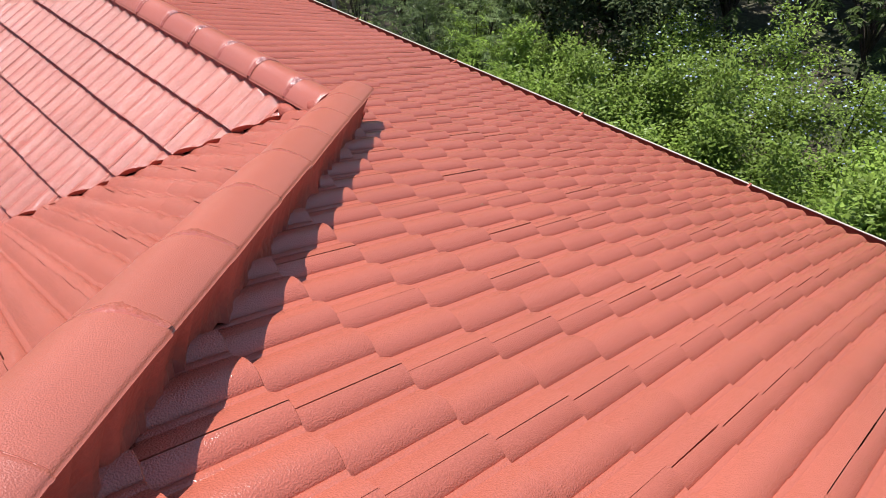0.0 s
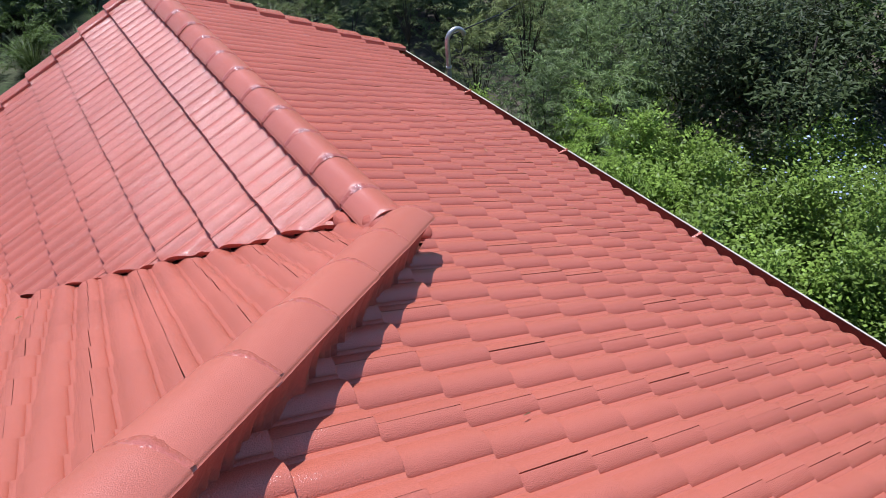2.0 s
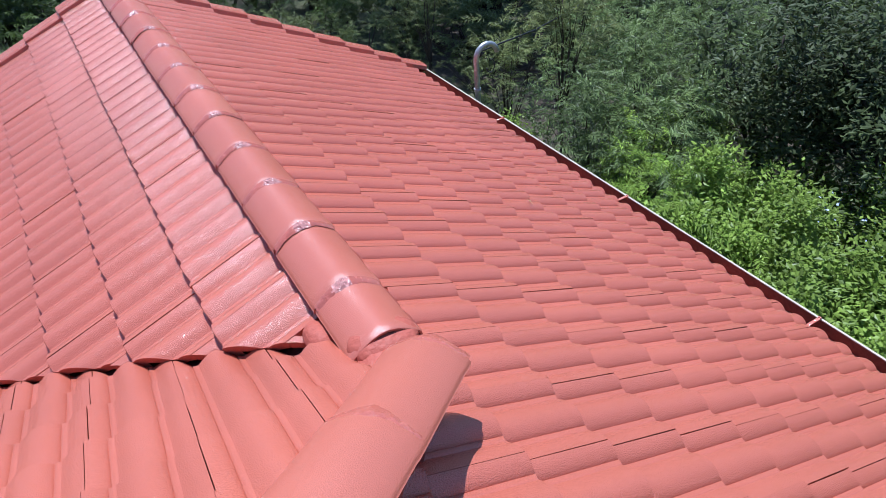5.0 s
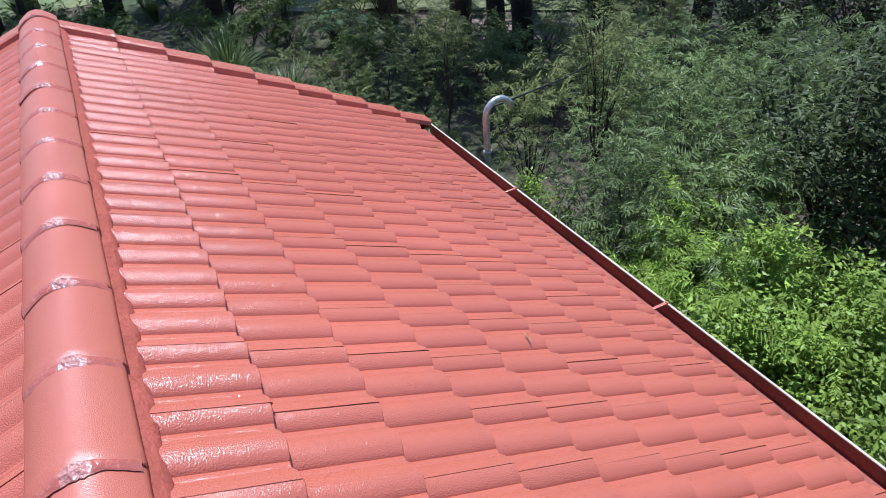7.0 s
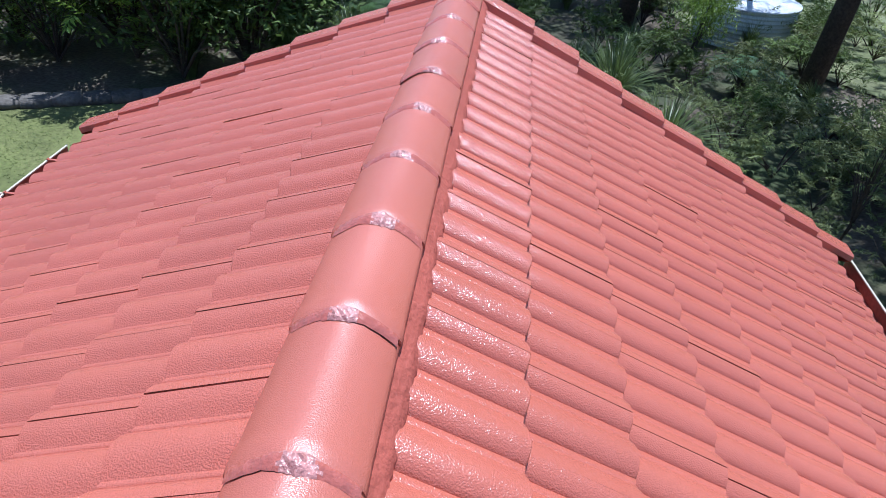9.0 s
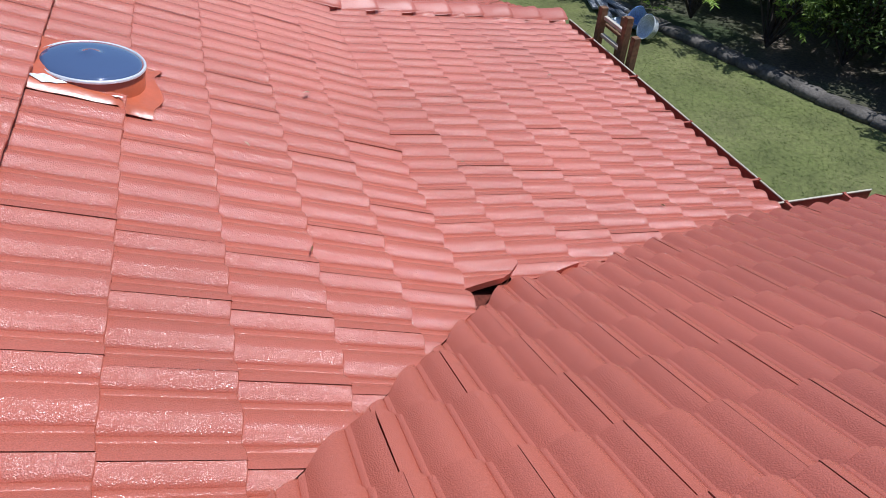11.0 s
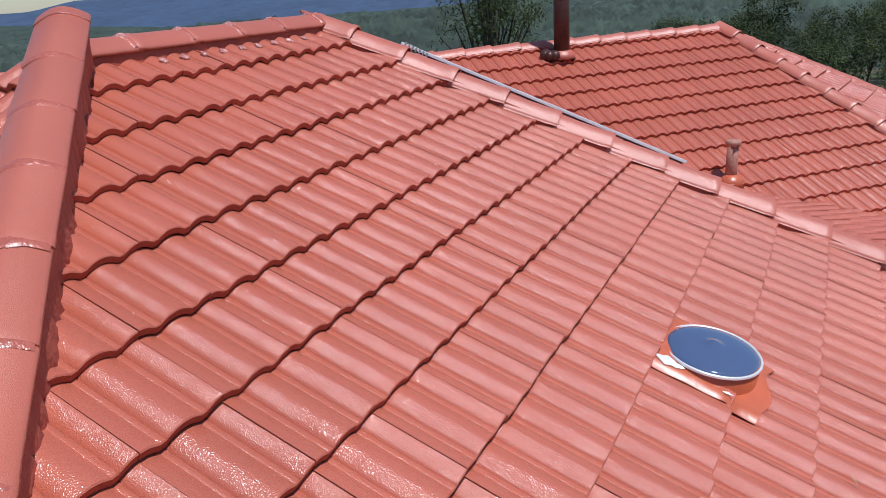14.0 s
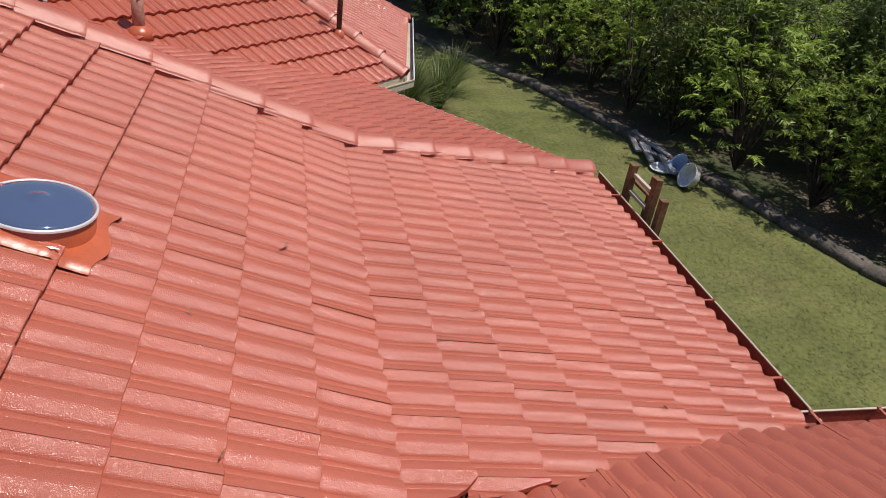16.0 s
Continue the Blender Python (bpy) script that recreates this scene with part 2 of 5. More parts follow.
ROLL = ((0, 0.0286), (0.014, 0.0271), (0.029, 0.0222), (0.042, 0.0148), (0.0535, 0.0067), (0.0565, 0.0004), (0.059, 0.0047), (0.0765, 0.0013), (0.089, 0.0087), (0.105, 0.0179), (0.122, 0.0251), (0.138, 0.0280))
PROFILE = tuple(ROLL) + tuple((u + 0.15, h) for u, h in ROLL[:-1]) + ((0.2972, 0.0283),)
CREASES = (5, 7, 17, 19)
LIFT, SINK = 0.040, 0.022


def tile_bmesh(gauge=GAUGE):
    bm = bmesh.new()
    top0 = [bm.verts.new((u, -0.03, h - SINK)) for u, h in PROFILE]
    top1 = [bm.verts.new((u, gauge - 0.004, h + LIFT - SINK)) for u, h in PROFILE]
    for i in range(len(PROFILE) - 1):
        bm.faces.new((top0[i], top0[i + 1], top1[i + 1], top1[i])).smooth = True
    for k in CREASES:
        bm.edges.get((top0[k], top1[k])).smooth = False
    e0 = [bm.verts.new((u, gauge, h + LIFT - SINK - 0.004)) for u, h in PROFILE]
    e1 = [bm.verts.new((u, gauge - 0.002, h - SINK + 0.008)) for u, h in PROFILE]
    e2 = [bm.verts.new((u, gauge - 0.05, h - SINK + 0.007)) for u, h in PROFILE]
    for i in range(len(PROFILE) - 1):
        bm.faces.new((top1[i], top1[i + 1], e0[i + 1], e0[i]))
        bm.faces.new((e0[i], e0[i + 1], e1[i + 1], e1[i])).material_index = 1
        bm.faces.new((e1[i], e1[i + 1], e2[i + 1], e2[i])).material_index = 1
    for i, s in ((0, 1), (len(PROFILE) - 1, -1)):
        u, h = PROFILE[i]
        a = [bm.verts.new(c) for c in ((u, -0.03, h - SINK), (u, gauge, h + LIFT - SINK - 0.002), (u, gauge, h - SINK + 0.009), (u, -0.03, h - 0.022 - SINK))]
        bm.faces.new(a if s > 0 else a[::-1])
    return bm


TILE_MESH = mesh_from("roof_tile", tile_bmesh())
TILE_MESH.materials.append(TILE)
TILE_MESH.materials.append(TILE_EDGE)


def lay_tiles(slope, poly3, parent, near=(0, 0, 0), limit=300, seed=3, holes=(), least=0.002, skirt=0.035):
    """Tiles over a roof plane with the corners poly3; those that a border crosses are cut along it.
    holes: (u0, v0, u1, v1) where tiles are left out."""
    rng = random.Random(seed)
    poly = [slope.uv(p) for p in poly3]
    us, vs = [p[0] for p in poly], [p[1] for p in poly]
    area = sum(poly[i][0] * poly[(i + 1) % len(poly)][1] - poly[(i + 1) % len(poly)][0] * poly[i][1] for i in range(len(poly)))
    sign = 1 if area > 0 else -1
    jobs = []
    for k in range(math.floor((min(vs) - slope.row0) / GAUGE) - 1, math.ceil((max(vs) - slope.row0) / GAUGE) + 1):
        v0 = slope.row0 + k * GAUGE
        for i in range(math.floor((min(us) - slope.col0) / WIDE) - 1, math.ceil((max(us) - slope.col0) / WIDE) + 1):
            u0 = slope.col0 + i * WIDE
            if any(h[0] < u0 + WIDE / 2 < h[2] and h[1] < v0 + GAUGE / 2 < h[3] for h in holes):
                continue
            corners = [(u0, v0), (u0 + WIDE, v0), (u0 + WIDE, v0 + GAUGE), (u0, v0 + GAUGE)]
            cuts = []
            for a in range(len(poly)):
                (ax, ay), (bx, by) = poly[a], poly[(a + 1) % len(poly)]
                if crosses((ax, ay), (bx, by), u0 - 0.001, v0 - 0.03, u0 + WIDE, v0 + GAUGE + 0.004):
                    nx, ny = -(by - ay) * sign, (bx - ax) * sign
                    ln = math.hypot(nx, ny)
                    if min(((c[0] - ax) * nx + (c[1] - ay) * ny) / ln for c in corners) < -0.012:
                        cuts.append(((ax, ay), (nx / ln, ny / ln)))
            if cuts or inside(poly, u0 + WIDE / 2, v0 + GAUGE / 2):
                jobs.append((u0, v0, cuts))
    nu, nv = slope.uv(near)
    jobs.sort(key=lambda j: (j[0] - nu) ** 2 + (j[1] - nv) ** 2)
    rest = bmesh.new()
    for n, (u0, v0, cuts) in enumerate(jobs):
        jit = (Matrix.Translation((u0 + rng.uniform(-0.001, 0.001), v0 + rng.uniform(-0.003, 0.003), rng.uniform(-0.0015, 0.003)))
               @ Matrix.Rotation(rng.uniform(-0.004, 0.004), 4, "Z") @ Matrix.Rotation(rng.uniform(-0.005, 0.005), 4, "Y"))
        if cuts or n >= limit:
            bm = tile_bmesh()
            inv = jit.inverted()
            for (cx, cy), (nx, ny) in cuts:
                cut = bmesh.ops.bisect_plane(bm, geom=bm.verts[:] + bm.edges[:] + bm.faces[:], plane_co=inv @ Vector((cx, cy, 0)),
                                             plane_no=inv.to_3x3() @ Vector((nx, ny, 0)), clear_inner=True)
                edges = [e for e in cut["geom_cut"] if isinstance(e, bmesh.types.BMEdge)]
                if edges:
                    ext = bmesh.ops.extrude_edge_only(bm, edges=edges)
                    for v in ext["geom"]:
                        if isinstance(v, bmesh.types.BMVert):
                            v.co.z -= skirt
                        elif isinstance(v, bmesh.types.BMFace):
                            v.smooth = False
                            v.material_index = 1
            bm.normal_update()
            if sum(f.calc_area() for f in bm.faces if f.normal.z > 0.5) < (least if any(abs(c[1][0]) > 0.3 and abs(c[1][1]) > 0.3 for c in cuts) else 0.001):
                bm.free()
                continue
            if n >= limit:
                bm.transform(jit)
                me = bpy.data.meshes.new("t")
                bm.to_mesh(me)
                bm.free()
                rest.from_mesh(me)
                bpy.data.meshes.remove(me)
                continue
            me = mesh_from("cut_tile", bm)
            me.materials.append(TILE)
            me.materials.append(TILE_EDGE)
        else:
            me = TILE_MESH
        ob = new("roof_tile", me)
        ob.parent = parent
        ob.matrix_basis = slope.m @ jit
    if rest.faces:
        ob = part("roof_tile_field", rest, TILE_FAR, parent)
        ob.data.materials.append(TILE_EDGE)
        ob.matrix_basis = slope.m
        tagged(ob, "joined field of terracotta painted roof tiles", kind="stuff")
    else:
        rest.free()


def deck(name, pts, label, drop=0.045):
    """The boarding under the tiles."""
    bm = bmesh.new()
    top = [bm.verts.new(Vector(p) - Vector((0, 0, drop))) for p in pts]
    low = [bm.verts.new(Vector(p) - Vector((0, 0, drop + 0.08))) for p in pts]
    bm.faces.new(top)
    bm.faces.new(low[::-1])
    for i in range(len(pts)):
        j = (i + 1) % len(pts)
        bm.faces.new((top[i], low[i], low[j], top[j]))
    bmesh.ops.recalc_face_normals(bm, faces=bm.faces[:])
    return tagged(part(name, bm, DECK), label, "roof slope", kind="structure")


def on_r(x, y):
    return (x, y, H - T_R * x)


def on_l(x, y):
    return (x, y, H + T_L * x)


def on_f(x, y):
    return (x, y, H_F - T_F * y)


def on_f2(x, y):
    return (x, y, Z_BREAK - T_F2 * (y - Y_BREAK))


def far_hip(y):
    """Where the far hip lies on the front slopes."""
    return -4.33 - 0.262 * (y - Y_TOP) if y < Y_BREAK else -4.33 - 0.262 * (Y_BREAK - Y_TOP) - 0.365 * (y - Y_BREAK)


def root(fall):
    return math.sqrt(1 + fall * fall)


X_A = Y_TOP * T_F / T_R
A, B, J = on_f(X_A, Y_TOP), on_f(far_hip(Y_TOP), Y_TOP), (0, 0, H)
VALLEY = ((-0.02, 0.03), (-1.0, 1.03), (-1.98, 1.96), (-2.10, 2.42), (-2.47, 3.50), (-2.52, 3.64))   # between the wing and the front slopes
K = on_f(far_hip(Y_BREAK), Y_BREAK)                                        # far hip at the break
C = on_f2(far_hip(Y_EAVE), Y_EAVE)                                         # far corner of the eaves

slope_r = Slope((0, 0, H), (1, 0), T_R, 0.425 * root(T_R), -0.01)
slope_l = Slope((0, 0, H), (-1, 0), T_L, 0.426 * root(T_L), -0.03)
slope_f = Slope((0, 0, H_F), (0, 1), T_F, -2.672 * root(T_F), -0.01)
slope_f2 = Slope((0, Y_BREAK, Z_BREAK), (0, 1), T_F2, (4.45 - Y_BREAK) * root(T_F2), -0.01)

# the splayed slopes beyond the far hip
G_LEVEL = Vector((-0.77, -0.64, 0)).normalized()


def plane_slope(p, q, level, row0, col0):
    """A slope through p and q whose rows run along level."""
    d = (Vector(q) - Vector(p))
    n = level.cross(d).normalized()
    if n.z < 0:
        n = -n
    fall = math.hypot(n.x, n.y) / n.z
    return Slope(p, (n.x, n.y), fall, row0, col0)


slope_g = plane_slope(B, K, G_LEVEL, 0.0, 0.0)
slope_g2 = plane_slope(K, C, G_LEVEL, 0.0, 0.0)


def at(p, v, s):
    return tuple(Vector(p) + Vector(v) * s)


poly_r = [on_r(X_A - 0.106, Y_TOP + 0.024), on_r(0.076, -0.286), on_r(0.13, 0.10), on_r(0.13, Y_END), on_r(X_R, Y_END), on_r(X_R, -9.2)]
Y_CUT = 1.744                              # the steep slope's last course ends here, over the flatter one
KC, VC = on_f(far_hip(Y_CUT), Y_CUT), on_f(-1.75, Y_CUT)
poly_l = [on_l(x, y + 0.015) for x, y in VALLEY] + [on_l(X_L, Y_END), on_l(-0.115, Y_END), on_l(-0.115, 0.16)]
poly_f = [on_f(X_A - 0.031, Y_TOP + 0.026), B, KC, VC] + [on_f(x, y) for x, y in VALLEY[1::-1]] + [on_f(0.065, -0.055)]
poly_f2 = [on_f2(VC[0], Y_CUT - 0.03), on_f2(KC[0], Y_CUT - 0.03), C, on_f2(X_L - 0.24, Y_EAVE)] + [on_f2(x, y) for x, y in VALLEY[:1:-1]]
poly_g = [B, at(B, G_LEVEL, 5.0), at(K, G_LEVEL, 5.0), K]
poly_g2 = [K, at(K, G_LEVEL, 5.0), at(C, G_LEVEL, 5.0), C]
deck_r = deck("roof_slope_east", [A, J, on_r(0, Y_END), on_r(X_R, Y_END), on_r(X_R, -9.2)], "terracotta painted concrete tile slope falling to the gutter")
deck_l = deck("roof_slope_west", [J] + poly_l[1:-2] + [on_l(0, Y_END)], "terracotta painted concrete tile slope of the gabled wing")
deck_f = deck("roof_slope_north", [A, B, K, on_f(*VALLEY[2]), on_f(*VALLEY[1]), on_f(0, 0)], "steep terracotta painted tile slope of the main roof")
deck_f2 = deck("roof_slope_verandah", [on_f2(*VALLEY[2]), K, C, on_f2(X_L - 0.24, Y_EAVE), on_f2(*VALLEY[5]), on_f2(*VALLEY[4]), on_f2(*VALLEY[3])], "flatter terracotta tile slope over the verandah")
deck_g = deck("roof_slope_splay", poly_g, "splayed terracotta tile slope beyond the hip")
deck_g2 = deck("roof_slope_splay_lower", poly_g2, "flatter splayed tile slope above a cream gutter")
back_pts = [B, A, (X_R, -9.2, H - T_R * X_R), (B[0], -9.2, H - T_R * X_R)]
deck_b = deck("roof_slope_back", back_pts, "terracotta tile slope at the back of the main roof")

# the far wing, set at forty-five degrees
FW_APEX = (-11.492, -0.845, H + 0.556)
FW_E1 = (-9.330, 2.885, H - 1.451)
FW_E2 = (-12.899, 3.453, H - 1.451)
FW_RIDGE = (-6.539, -5.797, H + 0.556)
FW_LOW = (-5.675, -0.771, H - 1.451)
slope_w = plane_slope(FW_APEX, FW_E1, (Vector(FW_RIDGE) - Vector(FW_APEX)).normalized(), 0.16, 0.0)
slope_e = plane_slope(FW_APEX, FW_E1, (Vector(FW_E2) - Vector(FW_E1)).normalized(), 0.16, 0.0)
poly_w = [FW_APEX, FW_E1, FW_LOW, FW_RIDGE]
poly_e = [FW_APEX, FW_E2, FW_E1]
deck_w = deck("roof_slope_far_wing", poly_w, "terracotta tile slope of the far wing")
deck_e = deck("roof_slope_far_end", poly_e, "pale sunlit hip end of the far wing")


# ---------------------------------------------------------------- ridge and hip caps
ARCH = ((0.0, 1.0), (0.14, 0.98), (0.38, 0.77), (0.66, 0.33), (0.93, -0.22), (0.985, -0.44), (1.0, -0.68))


def arch(x, half=0.128, crown=0.050):
    """Height of a cap's back at x across."""
    x = min(1.0, abs(x) / half)
    for (x0, h0), (x1, h1) in zip(ARCH, ARCH[1:]):
        if x <= x1:
            return crown * (h0 + (h1 - h0) * (x - x0) / (x1 - x0))
    return crown * -0.68


def cap_mesh(half=0.128, length=0.43, crown=0.050, collar=0.006):
    """One cap: a broad soft arch with thin edges, a raised collar at its lapping end (y = 0)."""
    bm = bmesh.new()
    shape = [(-x, crown * h) for x, h in reversed(ARCH[1:])] + [(x, crown * h) for x, h in ARCH]
    stations = ((0.0, 1.01, collar * 0.5), (0.006, 1.015, collar), (0.050, 1.015, collar * 0.9), (0.068, 1.0, 0.001), (length, 0.985, -0.003))
    rows = [[bm.verts.new((x * half * w, y, h + lift)) for x, h in shape] for y, w, lift in stations]
    for a, b in zip(rows, rows[1:]):
        for i in range(len(shape) - 1):
            bm.faces.new((a[i], a[i + 1], b[i + 1], b[i])).smooth = True
    outer = [bm.verts.new((x * half * 1.01, 0.0, h + collar * 0.5)) for x, h in shape]
    inner = [bm.verts.new((x * half * 0.98, 0.001, h - 0.006)) for x, h in shape]
    for i in range(len(shape) - 1):
        bm.faces.new((outer[i + 1], outer[i], inner[i], inner[i + 1]))
    for side in (0, -1):                   # the cap's thickness along its lower edges
        low = [bm.verts.new((row[side].co.x * 0.90, row[side].co.y, row[side].co.z - 0.004)) for row in rows]
        for k in range(len(rows) - 1):
            bm.faces.new((rows[k][side], low[k], low[k + 1], rows[k + 1][side]))
    me = mesh_from("ridge_cap", bm)
    me.materials.append(CAP)
    return me


def pointing_mesh(seed, half=0.128, crown=0.050, rise=0.0068):
    """The smear of flexible pointing over a joint: a fillet right across the cap, crinkled and thick on the crown."""
    rng = random.Random(seed)
    bm = bmesh.new()
    nx, ny = 31, 6
    off = rng.uniform(-0.012, 0.012)
    vs = []
    for j in range(ny):
        t = j / (ny - 1)
        row = []
        for i in range(nx):
            x = (i / (nx - 1) - 0.5) * 0.244
            thick = max(0.0, 1 - abs(x - off) / 0.055) ** 0.7
            rag = 0.004 * noise.noise((x * 40, seed * 3.7, j)) + 0.010 * thick * noise.noise((x * 90, seed, 5.0 * (j > 2)))
            y = 0.010 - t * (0.034 + 0.012 * thick) + (rag if j in (0, ny - 1) else rag * 0.4) + 0.006 * thick * (1 - t)
            edge = j in (0, ny - 1)
            h = arch(x, half, crown) + (rise if t < 0.35 else rise - (rise + 0.0007) * (t - 0.35) / 0.65)
            up = 0.0 if edge else thick * thick * rng.uniform(0.0, rise * 1.25) + 0.0004
            row.append(bm.verts.new((x, y, h + up - (0.0015 if edge else 0.0))))
        vs.append(row)
    for j in range(ny - 1):
        for i in range(nx - 1):
            face = bm.faces.new((vs[j][i], vs[j][i + 1], vs[j + 1][i + 1], vs[j + 1][i]))
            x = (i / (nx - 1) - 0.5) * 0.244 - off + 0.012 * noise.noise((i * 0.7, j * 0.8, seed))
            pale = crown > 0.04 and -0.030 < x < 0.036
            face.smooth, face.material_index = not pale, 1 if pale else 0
    me = mesh_from("pointing", bm)
    me.materials.append(POINTING)
    me.materials.append(SMEAR)
    return me


CAP_MESH = cap_mesh()
PLAIN_CAP = cap_mesh(crown=0.036, collar=0.0015)
POINTS = [pointing_mesh(s) for s in range(7)]
PLAIN_POINTS = [pointing_mesh(s + 20, crown=0.036, rise=0.0026) for s in range(5)]


def lay_caps(name, start, end, label, step=0.40, lift=0.0, seed=1, points=POINTS, drop=((0.10, 0.10), (0.10, 0.10)), bulge=0.018, first=0.0, tilt=0.0, splay=((0.0, 0.0), (0.0, 0.0)), slim=1.0, mesh=CAP_MESH):
    """Caps from start to end; each laps over the one behind it towards start. drop, splay: how deep and how far out the bedding reaches on each side, at start and end."""
    rng = random.Random(seed)
    p0, p1 = Vector(start), Vector(end)
    d = (p1 - p0).normalized()
    a = d.cross(Vector((0, 0, 1))).normalized()
    u = a.cross(d)
    run = empty(name, label, "roof capping", kind="structure")
    base = Matrix((a, d, u)).transposed().to_4x4()
    n = math.ceil(((p1 - p0).length - first) / step)
    if first > 0:
        m = base.copy()
        m.translation = p0 + u * lift
        stub = new("ridge_cap", mesh)
        stub.parent = run
        stub.matrix_basis = m @ Matrix.Diagonal((0.99, first / 0.43 + 0.05, 0.96, 1))
    for i in range(n):
        m = base @ Matrix.Rotation(-tilt, 4, "X")
        m.translation = p0 + d * (first + i * step + rng.uniform(-0.006, 0.006)) + u * (lift + rng.uniform(-0.002, 0.003))
        cap = new("ridge_cap", mesh)
        cap.parent = run
        cap.matrix_basis = m @ Matrix.Rotation(rng.uniform(-0.012, 0.012), 4, "Z") @ Matrix.Rotation(rng.uniform(-0.01, 0.01), 4, "Y") @ Matrix.Diagonal((slim, min(1.0, ((p1 - p0).length - first - i * step + 0.04) / 0.43), 1, 1))
        if points:
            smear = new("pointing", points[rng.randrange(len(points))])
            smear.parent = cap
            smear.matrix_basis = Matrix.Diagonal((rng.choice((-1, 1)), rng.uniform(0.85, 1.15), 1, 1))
    length = (p1 - p0).length
    for s, (low0, low1), (out0, out1) in ((-1, drop[0], splay[0]), (1, drop[1], splay[1])):
        bm = bmesh.new()
        k = int(length / 0.02)
        rows = []
        for i in range(k + 1):
            f = i / k
            q = p0 + d * (length * f) + u * lift
            low, out = low0 + (low1 - low0) * f, out0 + (out1 - out0) * f
            wave = [noise.noise((length * f * w, 3.1 * s, seed)) for w in (4.0, 11.0, 31.0)]
            b = (0.3 + wave[0] * 0.5 + wave[2] * 0.4) * bulge
            edge = low + (wave[1] * 0.7 + wave[2] * 0.5) * bulge
            rows.append([bm.verts.new(q + a * s * 0.100 * slim + u * -0.016), bm.verts.new(q + a * s * (0.108 * slim + out * 0.25 + b * 0.3) + u * (-0.034 - low * 0.15)),
                         bm.verts.new(q + a * s * (0.108 * slim + b * 0.7 + out * 0.7) - u * (0.034 + (edge - 0.034) * 0.62)),
                         bm.verts.new(q + a * s * (0.108 * slim + b + out) - u * edge), bm.verts.new(q + a * s * (0.106 * slim + b + out) - u * (edge + 0.05))])
        for r0, r1 in zip(rows, rows[1:]):
            for i in range(4):
                bm.faces.new((r0[i], r0[i + 1], r1[i + 1], r1[i])).smooth = i < 3
        bmesh.ops.recalc_face_normals(bm, faces=bm.faces[:])
        part("bedding", bm, BED, run)
    return run


ridge_run = lay_caps("ridge_capping", (0, -0.04, H), (0, Y_END + 0.05, H), "glossy terracotta ridge caps with smeared pointing on a mortar bed", lift=0.016, seed=4, first=0.31, bulge=0.016,
                     splay=((0.006, 0.006), (0.050, 0.050)), drop=((0.085, 0.085), (0.100, 0.100)))
for at_x, at_y, size in ((0.0, -0.01, (0.120, 0.105, 0.050)), (0.13, -0.10, (0.10, 0.10, 0.045)), (-0.02, -0.10, (0.11, 0.09, 0.045)), (-0.145, 0.20, (0.055, 0.090, 0.048))):
    bm = bmesh.new()                       # mortar packed round the junction of ridge and hip
    bmesh.ops.create_icosphere(bm, subdivisions=3, radius=1.0)
    for v in bm.verts:
        k = 1 + 0.10 * noise.noise(v.co * 2.3 + Vector((at_x * 9, at_y * 7, 0.4)))
        v.co = Vector((at_x + v.co.x * size[0] * k, at_y + v.co.y * size[1] * k, H - abs(at_x) * T_R + 0.004 + (v.co.z * size[2] - v.co.x * size[0] * T_R * (1 if at_x > 0.05 else 0)) * k))
    part("mortar", bm, BED, ridge_run, smooth=True)
hip_d = (Vector(A) - Vector(J)).normalized()
hip_a = hip_d.cross(Vector((0, 0, 1))).normalized()
hip_u = hip_a.cross(hip_d)
lay_caps("hip_capping", Vector(J) + hip_d * 0.293 - hip_a * 0.212 + hip_u * 0.120, Vector(J) + hip_d * 3.60 + hip_a * 0.088 + hip_u * 0.254, "broad terracotta hip caps on a ragged mortar bed", step=0.41,
         seed=5, drop=((0.178, 0.170), (0.095, 0.270)), bulge=0.050, points=PLAIN_POINTS, splay=((-0.075, -0.075), (0.01, -0.055)), slim=0.95, mesh=PLAIN_CAP)
main_run = lay_caps("main_ridge_capping", A, B, "terracotta ridge caps of the main roof", seed=6, lift=0.04, drop=((0.13, 0.13), (0.13, 0.13)))
rng = random.Random(21)
dab_v = slope_f.uv(on_f(0, Y_TOP + 0.185))[1]
for i in range(int((A[0] - B[0] - 0.65) / 0.15)):      # a dab of pointing on each tile roll under the main ridge, sun glint in its colour
    u = slope_f.uv(on_f(B[0] + 0.35, Y_TOP))[0]
    u = slope_f.col0 + 0.15 * (math.ceil((u - slope_f.col0) / 0.15) + i) + rng.uniform(-0.006, 0.006)
    bm = bmesh.new()
    bmesh.ops.create_icosphere(bm, subdivisions=2, radius=1.0)
    for v in bm.verts:
        v.co = Vector((v.co.x * 0.022, v.co.y * 0.030, v.co.z * 0.014)) * (1 + 0.35 * noise.noise(v.co * 1.9 + Vector((i, 0, 0))))
    part("pointing_glint_dab", bm, SMEAR, main_run).matrix_basis = slope_f.m @ Matrix.Translation((u, dab_v, 0.036))
lay_caps("far_hip_capping", K, B, "stepped terracotta hip caps of the steep slope", seed=7, lift=0.06, tilt=0.055, points=(), drop=((0.13, 0.13), (0.13, 0.13)))
lay_caps("far_hip_lower_capping", C, K, "stepped terracotta hip caps of the verandah slope", seed=8, lift=0.055, tilt=0.055, points=(), drop=((0.12, 0.12), (0.12, 0.12)))
lay_caps("far_wing_ridge_capping", FW_APEX, FW_RIDGE, "terracotta ridge caps of the far wing", seed=9, points=(), lift=0.02, tilt=0.04)
lay_caps("far_wing_hip_capping", FW_E1, FW_APEX, "pale sunlit hip caps of the far wing", seed=10, points=(), lift=0.06, tilt=0.05)
